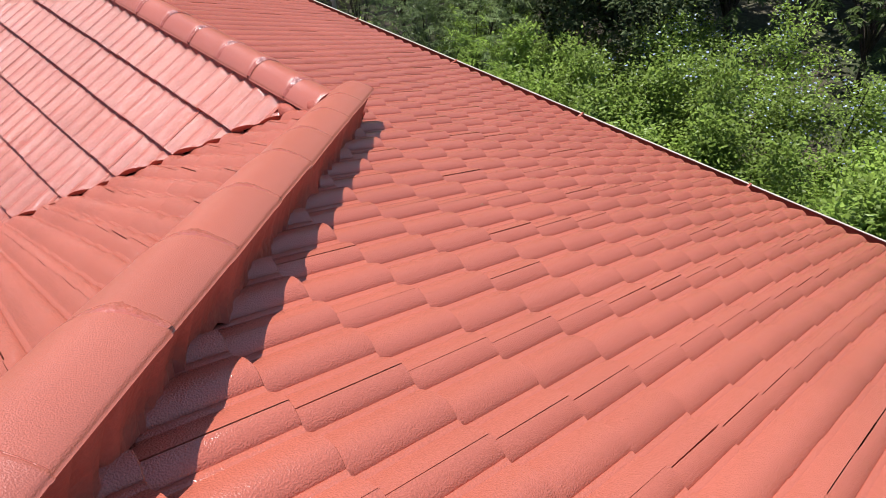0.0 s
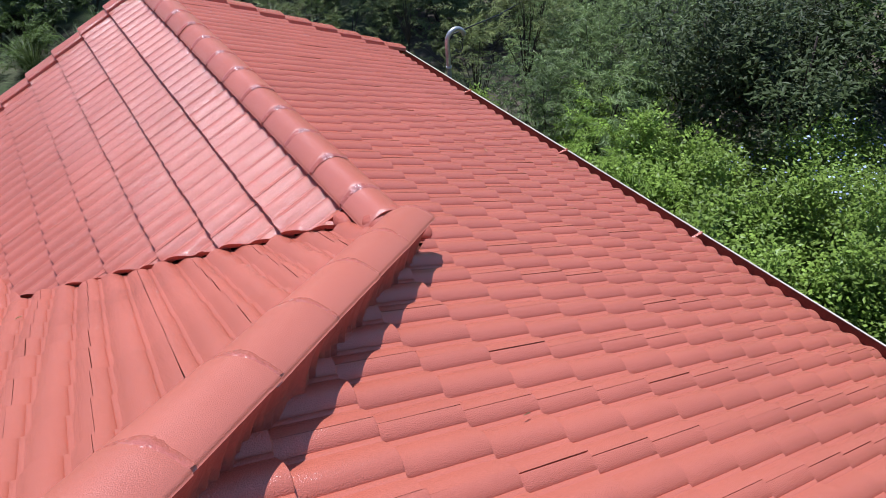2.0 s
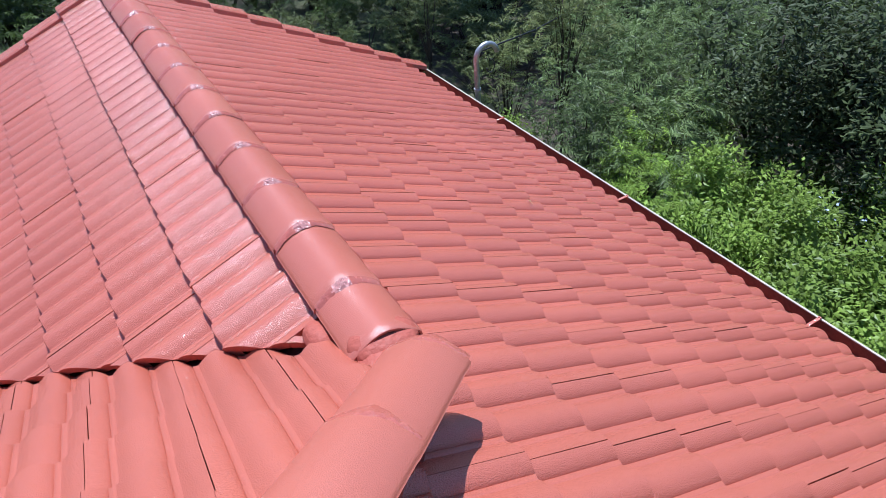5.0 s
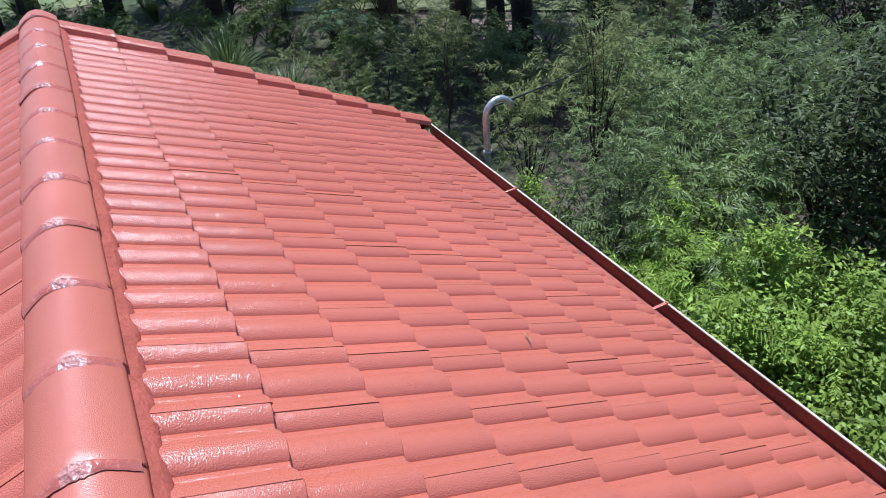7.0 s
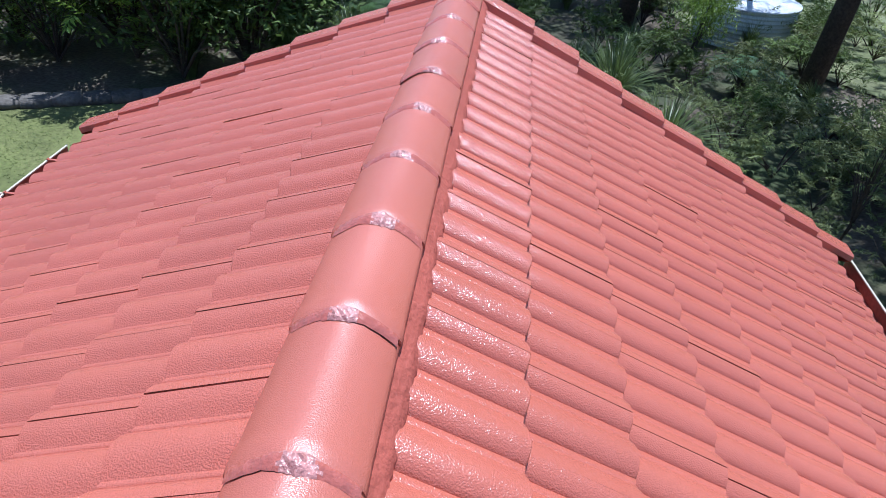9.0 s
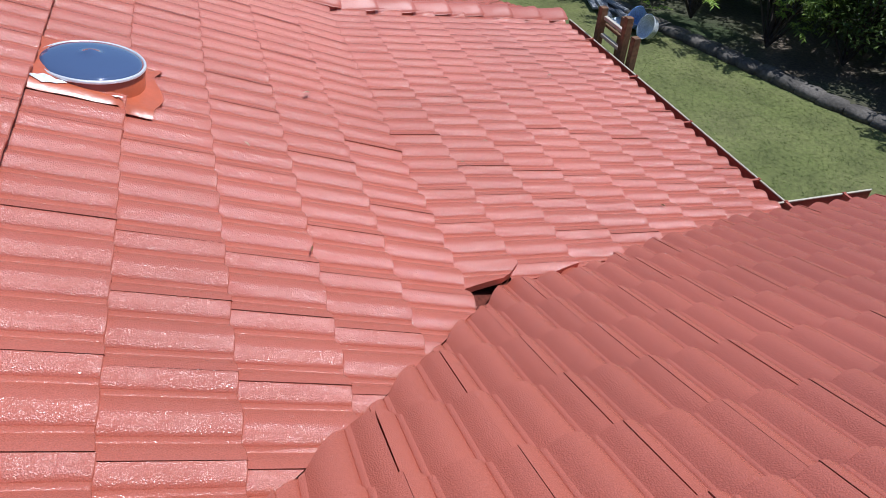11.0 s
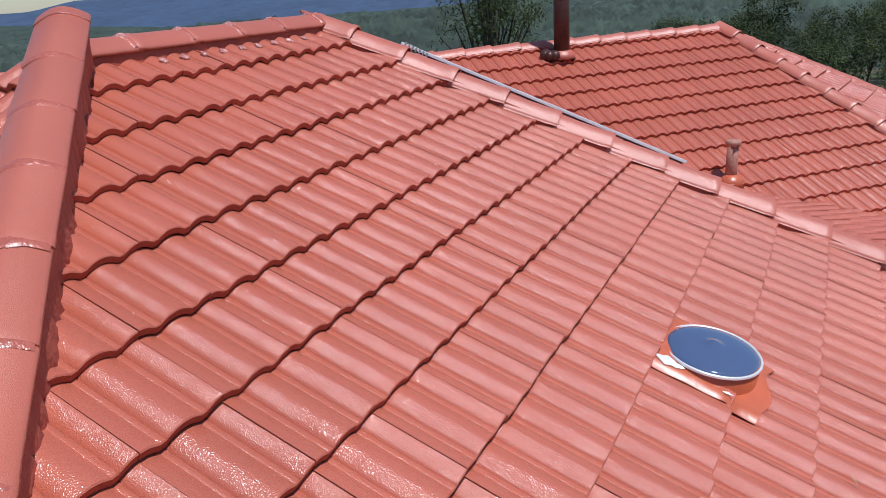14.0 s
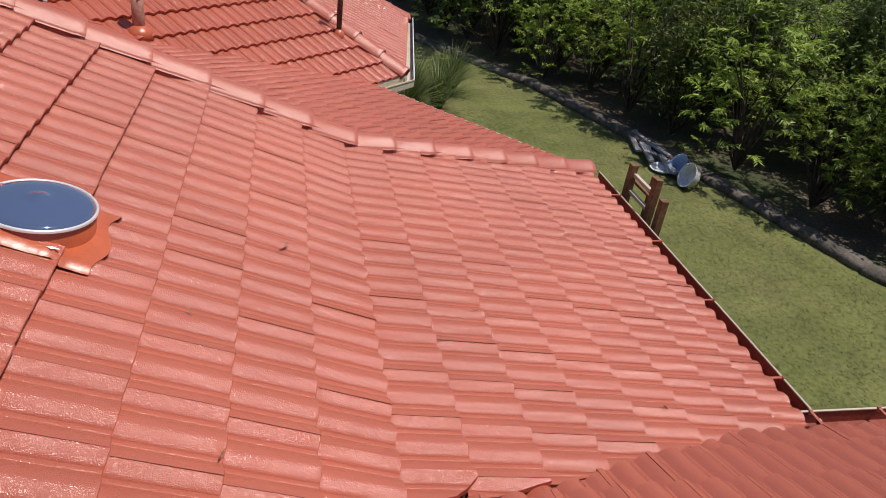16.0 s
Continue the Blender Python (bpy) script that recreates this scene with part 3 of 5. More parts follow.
lay_caps("far_wing_back_hip_capping", FW_E2, FW_APEX, "terracotta hip caps at the back of the far wing", seed=11, points=())


# ---------------------------------------------------------------- gutters
def gutter(name, p0, p1, label, brackets=(), lip=CREAM, face=GUTTER_IN, wide=0.125):
    """A box gutter whose outer lip runs from p0 to p1, with the house on the left of that way."""
    run = empty(name, label, "gutter", kind="structure")
    d = (Vector(p1) - Vector(p0)).normalized()
    out = d.cross(Vector((0, 0, 1))).normalized()
    trough = ((0, 0), (0, -0.10), (-wide, -0.10), (-wide, 0.0), (0.004 - wide, 0.0), (0.004 - wide, -0.096), (-0.004, -0.096), (-0.004, 0))
    part("trough", sweep(trough, p0, p1), face, run)
    part("lip", sweep(((-0.008, -0.004), (-0.008, 0.003), (-0.003, 0.006), (0.003, 0.006), (0.007, 0.002), (0.007, -0.012), (0.004, -0.014), (0.004, -0.004)), p0, p1), lip, run, "sunlit cream lip of the gutter")
    part("fascia", sweep(((-wide - 0.025, 0.02), (-wide - 0.005, 0.02), (-wide - 0.005, -0.20), (-wide - 0.025, -0.20)), p0, p1), CREAM, run)
    for s in brackets:
        q = Vector(p0) + d * s
        bm = bmesh.new()
        sweep(((-0.010, 0.004), (0.010, 0.004), (0.010, 0.010), (-0.010, 0.010)), q - out * (wide - 0.003), q + out * 0.004, bm=bm)
        sweep(((-0.010, -0.02), (0.010, -0.02), (0.010, 0.016), (-0.010, 0.016)), q - out * 0.012, q - out * 0.002, bm=bm)
        part("bracket", bm, TILE, run)
    return run


Z_GR, Z_GL, Z_GF = H - 1.615, H - 1.420, H - 1.488
gutter("gutter_east", (2.93, -9.1, Z_GR), (2.93, Y_END + 0.03, Z_GR), "red painted box gutter with a cream outer lip", [0.55 + 1.74 * i for i in range(8)], wide=0.16)
gutter("gutter_west", (-2.885, Y_END + 0.03, Z_GL), (-2.885, 3.80, Z_GL), "short red box gutter with a cream lip over the valley", [0.25, 0.75, 1.2], wide=0.17)
gutter("gutter_north", (-2.86, 4.56, Z_GF), (far_hip(4.56) - 0.02, 4.56, Z_GF), "red box gutter with a cream lip along the verandah", [0.4 + 0.9 * i for i in range(4)], wide=0.17)
g_out = Vector((slope_g2.v.x, slope_g2.v.y, 0)).normalized() * 0.15
c0 = Vector((C[0], C[1], Z_GF)) + g_out
gutter("gutter_splay", c0, c0 + G_LEVEL * 5.0, "red box gutter with a cream lip on the splayed side")
w_out = Vector((slope_w.v.x, slope_w.v.y, 0)).normalized() * 0.09
e_out = Vector((slope_e.v.x, slope_e.v.y, 0)).normalized() * 0.09
z_gw = FW_E1[2] - 0.02
w1 = Vector((FW_E1[0], FW_E1[1], z_gw)) + w_out * 1.0 + e_out * 0.6
gutter("gutter_far_wing", Vector((FW_LOW[0], FW_LOW[1], z_gw)) + w_out, w1, "cream gutter of the far wing", face=CREAM)
gutter("gutter_far_end", w1, Vector((FW_E2[0], FW_E2[1], z_gw)) + e_out, "white gutter at the far wing's hip end", lip=WHITE, face=CREAM)


# ---------------------------------------------------------------- barge tiles on the gable
def barge_mesh(sign):
    bm = bmesh.new()
    shape = ((-0.125, -0.02), (-0.12, 0.018), (-0.10, 0.030), (0.035, 0.032), (0.055, 0.020), (0.060, -0.13), (0.045, -0.13))
    rows = [[bm.verts.new((x * sign, v, h + lift)) for x, h in shape] for v, lift in ((-0.05, 0.0), (0.34, 0.034), (0.348, 0.030))]
    for a, b in zip(rows, rows[1:]):
        for i in range(len(shape) - 1):
            bm.faces.new((a[i], a[i + 1], b[i + 1], b[i]))
    bm.faces.new(rows[-1])
    bm.faces.new(rows[0])
    bmesh.ops.recalc_face_normals(bm, faces=bm.faces[:])
    me = mesh_from("barge_tile", bm)
    me.materials.append(TILE)
    return me


def lay_barge(name, slope, sign, end, label, seed):
    rng = random.Random(seed)
    me = barge_mesh(sign)
    run = empty(name, label, "barge capping", kind="structure")
    u_edge = slope.uv((0, Y_END, H))[0]
    v = slope.row0 - GAUGE * 1.0
    v_end = slope.uv(end)[1]
    while v < v_end - 0.05:
        ob = new("barge_tile", me)
        ob.parent = run
        ob.matrix_basis = slope.m @ Matrix.Translation((u_edge, v, 0.012 + rng.uniform(-0.002, 0.003))) @ Matrix.Rotation(rng.uniform(-0.01, 0.01), 4, "Z")
        v += GAUGE
    return run


lay_barge("barge_east", slope_r, -1, on_r(X_R + 0.17, Y_END), "stepped terracotta barge tiles along the gable", 1)
lay_barge("barge_west", slope_l, 1, on_l(X_L + 0.02, Y_END), "stepped terracotta barge tiles along the gable", 2)


# ---------------------------------------------------------------- walls
def wall(name, a, b, z1, label, thick=0.2, gable=0.0):
    """An upright wall from a to b (plan), its top at z1, with a gable of that rise in its middle."""
    d = (Vector((*b, 0)) - Vector((*a, 0)))
    n = Vector((-d.y, d.x, 0)).normalized() * thick
    bm = bmesh.new()
    prof = [(0, -0.5), (1, -0.5), (1, z1)] + ([(-X_L / (X_R - X_L) if gable else 0.5, z1 + gable)] if gable else []) + [(0, z1)]
    rows = [[bm.verts.new(Vector((*a, 0)) + d * s + off + Vector((0, 0, z))) for s, z in prof] for off in (Vector(), n)]
    bm.faces.new(rows[0])
    bm.faces.new(rows[1][::-1])
    k = len(prof)
    for i in range(k):
        bm.faces.new((rows[0][i], rows[1][i], rows[1][(i + 1) % k], rows[0][(i + 1) % k]))
    bmesh.ops.recalc_face_normals(bm, faces=bm.faces[:])
    return tagged(part(name, bm, WALL), label, "wall", kind="structure")


wall("wall_east", (2.45, -8.6), (2.45, Y_END - 0.3), 2.50, "pale rendered house wall under the east eave")
wall("wall_gable", (X_R - 0.05, Y_END - 0.12), (X_L + 0.05, Y_END - 0.12), 2.30, "pale rendered gable wall", gable=1.48)
wall("wall_west", (-2.25, Y_END - 0.3), (-2.25, 2.0), 2.60, "pale rendered wall of the wing")
wall("wall_north", (-2.25, 2.0), (-5.6, 2.0), 2.9, "pale rendered wall behind the verandah")
wall("wall_splay", (-5.6, 2.0), (-9.2, -1.0), 2.9, "pale rendered splayed wall")
wall("wall_far_wing", (-9.56, 2.43), (-6.41, -0.97), 2.40, "pale rendered wall of the far wing")
wall("wall_far_end", (-12.71, 2.92), (-9.56, 2.43), 2.40, "pale rendered end wall of the far wing")

# ---------------------------------------------------------------- ground
def ground_height(x, y):
    """Level round the house; a valley falls away behind the far wing."""
    r = math.hypot(x, y)
    off = abs((math.degrees(math.atan2(y, x)) + 145 + 180) % 360 - 180)
    return -0.030 * max(0.0, r - 30) * max(0.0, min(1.0, (62 - off) / 20))


def radial_sheet(r0, step, rings, a0, a1, segs, height, smooth=True):
    """A sheet of rings that grow outward, its height a function of the place."""
    bm = bmesh.new()
    rows = []
    for j in range(rings):
        dist = r0 * step ** j
        row = []
        for i in range(segs):
            a = math.radians(a0 + (a1 - a0) * i / (segs - 1))
            x, y = dist * math.cos(a), dist * math.sin(a)
            row.append(bm.verts.new((x, y, height(x, y, dist, a))))
        rows.append(row)
    for a, b in zip(rows, rows[1:]):
        for i in range(segs - 1):
            bm.faces.new((a[i], b[i], b[i + 1], a[i + 1])).smooth = smooth
    return bm


bm = radial_sheet(0.5, 1.35, 31, 0, 360, 91, lambda x, y, r, a: ground_height(x, y))
tagged(part("ground", bm, SOIL), "leaf-strewn ground under the bush", "ground", kind="structure")


def sheet(name, pts, mat, label, z=0.02, cat="ground"):
    bm = bmesh.new()
    bm.faces.new([bm.verts.new((x, y, z)) for x, y in pts])
    ob = part(name, bm, mat)
    return tagged(ob, label, cat, kind="structure")


WALL_LINE = ((-24.0, 3.6), (-21.9, 4.95), (-19.6, 6.45), (-17.6, 7.75), (-13.6, 9.25), (-11.2, 10.0), (-8.3, 10.85), (-5.7, 12.0), (-3.6, 12.9), (-1.0, 13.6))
sheet("lawn", [(-24.0, -6.0), (0.0, -6.0), (3.0, 6.0), (0.5, 13.2)] + list(reversed(WALL_LINE)), LAWN, "sunlit mown lawn with dry patches", cat="lawn")
sheet("paddock", [(-30, 26), (60, 22), (140, 60), (40, 150), (-80, 120)], material("paddock_grass", (0.13, 0.17, 0.06), 0.95, grain=(9, 0.3), stain=(0.5, 0.25), bump=(12, 0.8), second=(0.22, 0.21, 0.10), second_scale=0.2), "pale green paddock grass beyond the trees", cat="paddock")
sheet("dirt_bank", [(6.6, 14.6), (7.4, 13.5), (8.6, 12.9), (9.4, 11.7), (10.2, 11.5), (11.0, 12.6), (9.8, 13.6), (8.9, 14.5), (7.9, 15.4), (6.9, 15.5)], material("pale_bare_dirt", (0.27, 0.215, 0.165), 0.95, grain=(9, 0.3), stain=(0.9, 0.35), bump=(14, 0.8), second=(0.13, 0.10, 0.07), second_scale=0.8), "pale bare dirt among the gum trunks", z=0.05)
sheet("dry_grass", [(5.5, 19.0), (9.0, 15.4), (11.5, 13.0), (16.0, 14.0), (22.0, 20.0), (14.0, 24.5), (4.0, 24.5)], material("dry_bush_grass", (0.21, 0.22, 0.105), 0.95, grain=(9, 0.3), stain=(0.5, 0.3), bump=(12, 0.8), second=(0.11, 0.13, 0.05), second_scale=0.7), "dry sunlit grass between the gums", z=0.04)

# ---------------------------------------------------------------- retaining wall of stones
rng = random.Random(12)
edge = empty("garden_edging", "low stone retaining edge along the lawn", "retaining wall", kind="structure")


def stone_mesh(seed):
    r = random.Random(seed)
    bm = bmesh.new()
    bmesh.ops.create_cube(bm, size=1)
    bmesh.ops.subdivide_edges(bm, edges=bm.edges[:], cuts=1, use_grid_fill=True)
    for v in bm.verts:
        v.co = v.co.normalized() * 0.35 + v.co * 0.55 + Vector((r.uniform(-0.06, 0.06), r.uniform(-0.06, 0.06), r.uniform(-0.05, 0.05)))
    for f in bm.faces:
        f.smooth = True
    me = mesh_from("stone", bm)
    me.materials.append(STONE)
    return me


STONES = [stone_mesh(s) for s in range(6)]
for (ax, ay), (bx, by) in zip(WALL_LINE, WALL_LINE[1:]):
    n = int(math.hypot(bx - ax, by - ay) / 0.42)
    for i in range(n):
        s = i / n
        ob = new("stone", STONES[rng.randrange(6)])
        ob.parent = edge
        ob.matrix_basis = (Matrix.Translation((ax + (bx - ax) * s, ay + (by - ay) * s, 0.07))
                           @ Matrix.Rotation(math.atan2(by - ay, bx - ax) + rng.uniform(-0.1, 0.1), 4, "Z") @ Matrix.Diagonal((0.46 * rng.uniform(0.85, 1.1), 0.30, 0.20 * rng.uniform(0.85, 1.1), 1)))


# ---------------------------------------------------------------- roof fittings
def skylight():
    m = slope_f.m @ Matrix.Translation((*slope_f.uv(on_f(-2.90, 0.36)), 0.0))
    sk = empty("skylight", "round tinted dome skylight on an orange flashing in the tiles", "skylight")
    sk.matrix_basis = m
    # flashing: a thin sheet from under the course above to over the course below
    def sheet_height(x, y):
        h = 0.016 + 0.032 * (y + 0.215) / 0.37 + 0.003 * math.sin(x * 23 + y * 9) + 0.0025 * math.sin(y * 31 + x * 14)
        return h - 0.030 if y > 0.145 else h

    bm = bmesh.new()
    nx, ny = 18, 12
    vs = []
    for j in range(ny + 1):
        row = []
        for i in range(nx + 1):
            x, y = -0.225 + 0.485 * i / nx, -0.215 + 0.48 * j / ny
            h = sheet_height(x, y) - (0.022 if i in (0, nx) else 0.0)
            row.append(bm.verts.new((x, y + (0.02 * math.sin(x * 19) if j == ny else 0), h)))
        vs.append(row)
    for j in range(ny):
        for i in range(nx):
            bm.faces.new((vs[j][i], vs[j][i + 1], vs[j + 1][i + 1], vs[j + 1][i])).smooth = True
    part("flashing", bm, ORANGE, sk, "orange painted flashing sheet with bare pale patches")
    for x, y, r in ((0.205, -0.155, 0.060), (0.228, 0.100, 0.020)):
        bm = bmesh.new()
        bmesh.ops.create_circle(bm, cap_ends=True, segments=14, radius=r)
        for k, v in enumerate(bm.verts):
            v.co.x *= 0.45 + 0.15 * math.sin(k * 2.1)
            v.co.y *= 1.0 + 0.2 * math.cos(k * 1.7)
        for v in bm.verts:
            v.co = Vector((v.co.x + x, v.co.y + y, sheet_height(v.co.x + x, v.co.y + y) + 0.005))
        part("bare_patch", bm, WHITE, sk, "bare pale patch of flashing")
    # curb, rim and dome
    def ring(r0, r1, z0, z1, mat, name, label=""):
        bm = bmesh.new()
        n = 40
        prof = ((r0, z0), (r0, z1), ((r0 + r1) / 2, z1 + 0.006), (r1, z1), (r1, z0))
        rows = [[bm.verts.new((r * math.cos(2 * math.pi * k / n), r * math.sin(2 * math.pi * k / n), z)) for k in range(n)] for r, z in prof]
        for a, b in zip(rows, rows[1:]):
            for k in range(n):
                bm.faces.new((a[k], a[(k + 1) % n], b[(k + 1) % n], b[k])).smooth = True
        bmesh.ops.recalc_face_normals(bm, faces=bm.faces[:])
        ob = part(name, bm, mat, sk, label)
        ob.matrix_basis = level
        return ob
    level = Matrix.Translation((0, 0, 0.010)) @ Matrix.Rotation(0.27, 4, "X")
    ring(0.190, 0.207, -0.09, 0.046, ORANGE, "curb")
    ring(0.200, 0.212, 0.046, 0.054, ALU, "rim", "bright aluminium rim")
    bm = bmesh.new()
    n, k = 40, 20
    rows = []
    for j in range(k):
        a = j / k * math.pi / 2
        # last term: small nub added at the crown to catch a sun glint
        rows.append([bm.verts.new((0.197 * math.cos(a) * math.cos(2 * math.pi * i / n), 0.197 * math.cos(a) * math.sin(2 * math.pi * i / n), 0.052 + 0.034 * math.sin(a) + 0.018 * math.exp(-(0.197 * math.cos(a) / 0.030) ** 2))) for i in range(n)])
    for a, b in zip(rows, rows[1:]):
        for i in range(n):
            bm.faces.new((a[i], a[(i + 1) % n], b[(i + 1) % n], b[i])).smooth = True
    tip = bm.verts.new((0, 0, 0.104))
    for i in range(n):
        bm.faces.new((rows[-1][i], rows[-1][(i + 1) % n], tip)).smooth = True
    part("dome", bm, dome_glass, sk, "dark tinted acrylic dome with reflected sky blue in its colour").matrix_basis = level


skylight()


def on_w(x, y):
    """Height of the far wing's near slope."""
    n = slope_w.n
    return slope_w.o.z - (n.x * (x - slope_w.o.x) + n.y * (y - slope_w.o.y)) / n.z


def flue_pipe():
    x, y = -9.33, -2.525
    z = on_w(x, y)
    f = empty("flue_pipe", "dark brown round flue with a crumpled painted boot", "flue", (x, y, z))
    f.scale = (1.24, 1.24, 1.24)
    part("pipe", tube([(0, 0, -0.1), (0, 0, 1.0)], 0.085, 20), FLUE, f)
    part("joint", tube([(0, 0, 0.62), (0, 0, 0.66)], 0.092, 20), FLUE, f)
    part("cowl", tube([(0, 0, 1.0), (0, 0, 1.04), (0, 0, 1.16), (0, 0, 1.18)], [0.09, 0.115, 0.115, 0.06], 20), GALV, f)
    bm = bmesh.new()
    r = random.Random(3)
    for k in range(7):
        a = k * 0.9
        bmesh.ops.create_icosphere(bm, subdivisions=2, radius=0.05 + 0.02 * r.random(), matrix=Matrix.Translation((0.09 + 0.08 * math.cos(a), -0.08 + 0.07 * math.sin(a), 0.035 + 0.02 * r.random())))
    for fc in bm.faces:
        fc.smooth = True
    part("boot", bm, FLUE, f, "crumpled dark brown boot")
    bm = tube([(0, 0, 0.0), (0, 0, 0.05), (0, 0, 0.09)], [0.15, 0.125, 0.10], 20)
    part("flashing", bm, CAP, f)


flue_pipe()


def vent_pipe(name, x, y, z, h, r, mat, label, cap=True):
    v = empty(name, label, "vent pipe", (x, y, z))
    part("pipe", tube([(0, 0, -0.12), (0, 0, h)], r, 18), mat, v)
    if cap:
        part("cap", tube([(0, 0, h - 0.05), (0, 0, h - 0.045), (0, 0, h), (0, 0, h + 0.012)], [r, r * 1.32, r * 1.36, r * 1.05], 18), mat, v)
    part("flashing", tube([(0, 0, -0.06), (0, 0, 0.02), (0, 0, 0.07)], [r * 2.6, r * 2.0, r * 1.1], 18), ORANGE, v)
    return v


VENT_PAINT = material("faded_pink_pipe_paint", (0.42, 0.20, 0.15), 0.55, stain=(8, 0.2))
vent_pipe("vent_pipe", -8.145, -0.166, on_w(-8.145, -0.166), 0.44, 0.062, VENT_PAINT, "short faded pink plumbing vent pipe")
vent_pipe("vent_pipe", -9.627, 2.008, on_w(-9.627, 2.008), 0.78, 0.035, FLUE, "tall thin dark brown vent pipe with torn flashing", cap=False)


def solar_panel():
    d = (Vector(K) - Vector(B)).normalized()
    out = (G_LEVEL - d * G_LEVEL.dot(d)).normalized()
    m = Matrix((d, out, d.cross(out))).transposed().to_4x4()
    if m[2][2] < 0:
        m = Matrix((d, -out, -d.cross(out))).transposed().to_4x4()
    m.translation = Vector(B) + d * 0.62 + out * 0.24 + Vector((0, 0, 0.105))
    s = empty("solar_panel", "flat solar panel with a bright aluminium edge beyond the hip", "solar panel")
    s.matrix_basis = m
    sg = 1 if (m.to_3x3() @ Vector((0, 1, 0))).dot(out) > 0 else -1
    part("glass", soft_box(0.02, min(0.02 * sg, 0.96 * sg), 0.0, 2.28, max(0.02 * sg, 0.96 * sg), 0.03), CELL, s)
    for y in (0.0, 0.96):
        part("frame_rail", soft_box(0, min(y * sg, (y + 0.03) * sg), 0.012, 2.3, max(y * sg, (y + 0.03) * sg), 0.036, 0.003), ALU, s)
    for k in range(7):
        x = 0.03 + 0.03 * k
        part("fin", soft_box(x, min(-0.01 * sg, 0.07 * sg), 0.0, x + 0.012, max(-0.01 * sg, 0.07 * sg), 0.045 - 0.002 * k, 0.002), GALV, s)


solar_panel()


def power_mast():
    x, y = 3.02, 4.24
    mast = empty("service_mast", "grey galvanised service mast with a curved gooseneck", "service mast", (x, y, 0))
    z = Z_GR
    pts = [(0, 0, 0.2), (0, 0, z + 0.37)]
    for k in range(1, 10):
        a = math.pi * k / 9 * 0.92
        pts.append((0.13 - 0.13 * math.cos(a), 0.0, z + 0.37 + 0.14 * math.sin(a)))
    part("pole", tube(pts, 0.029, 14), GALV, mast)
    part("clamp", tube([(0, 0, z + 0.04), (0, 0, z + 0.07)], 0.037, 14), GALV, mast)
    part("insulator", tube([(0.03, 0.0, z + 0.40), (0.07, 0.0, z + 0.43), (0.10, 0.0, z + 0.425)], [0.012, 0.02, 0.008], 8), BLACK, mast)
    loop = [(0.17 + 0.05 * math.sin(a), 0.0, z + 0.27 + 0.07 * math.cos(a)) for a in (0.3 * k for k in range(16))]
    part("drip_loop", tube(loop, 0.006, 6), BLACK, mast)
    wire = [(0.1 + 0.79 * s, 0.05 + 0.61 * s, z + 0.43 - 0.28 * s + 0.010 * s * s) for s in range(0, 41, 2)]
    cable = part("service_cable", tube(wire, 0.010, 6), BLACK)
    cable.location = (x, y, 0)
    tagged(cable, "black overhead service cable", "cable")


power_mast()


def trellis():
    t = empty("timber_trellis", "brown timber posts and rails rising past the verandah gutter", "trellis", (-5.62, 4.70, 0))
    for x, y, h in ((-0.46, -0.02, 2.80), (-0.30, 0.16, 2.74), (0.0, 0.0, 2.86), (0.16, 0.02, 2.72)):
        part("post", soft_box(x - 0.036, y - 0.036, 0.0, x + 0.036, y + 0.036, h), TIMBER, t)
    pale = CREAM
    for z in (2.70, 2.52):
        part("rail", soft_box(-0.46, -0.02, z - 0.018, 0.0, 0.02, z + 0.018), pale, t, "sunlit pale rail")
    part("rail", soft_box(-0.46, 0.02, 2.60, 0.0, 0.05, 2.63), TIMBER, t)


trellis()


def tub(name, x, y, r, h, mat, label, tilt=0.0):
    bm = bmesh.new()
    prof = [(0.001, 0.0), (r * 0.82, 0.0), (r, h), (r * 1.06, h + 0.01), (r * 0.95, h), (r * 0.78, 0.02), (0.001, 0.02)]
    n = 24
    rows = [[bm.verts.new((q * math.cos(2 * math.pi * k / n), q * math.sin(2 * math.pi * k / n), z)) for k in range(n)] for q, z in prof]
    for a, b in zip(rows, rows[1:]):
        for k in range(n):
            bm.faces.new((a[k], a[(k + 1) % n], b[(k + 1) % n], b[k])).smooth = True
    ob = part(name, bm, mat)
    ob.matrix_basis = Matrix.Translation((x, y, 0.02 + r * abs(math.sin(tilt)))) @ Matrix.Rotation(tilt, 4, "X")
    return tagged(ob, label, "tub")


tub("plastic_tub", -11.55, 9.15, 0.24, 0.16, WHITE, "pale blue-white round plastic tub on the lawn", 1.2)
tub("plastic_tub", -12.05, 9.20, 0.23, 0.18, BLUE, "blue round plastic tub lying beside the edging", 1.0)
tub("plastic_tray", -12.35, 8.95, 0.26, 0.05, WHITE, "flat pale plastic tray on the lawn", 0.1)
r = random.Random(8)
pile = empty("timber_pile", "untidy pile of grey weathered boards beside the edging", "timber pile", (-14.6, 9.0, 0))
BOARD = material("grey_weathered_boards", (0.32, 0.32, 0.34), 0.8)
for k in range(9):
    board = part("board", soft_box(0, 0, 0, 0.9 + 0.5 * r.random(), 0.12, 0.05), BOARD, pile)
    board.matrix_basis = Matrix.Translation((0.22 * k, -0.02 * k + 0.3 * r.random(), 0.03 + 0.06 * (k % 3))) @ Matrix.Rotation(r.uniform(-0.5, 0.5), 4, "Z")


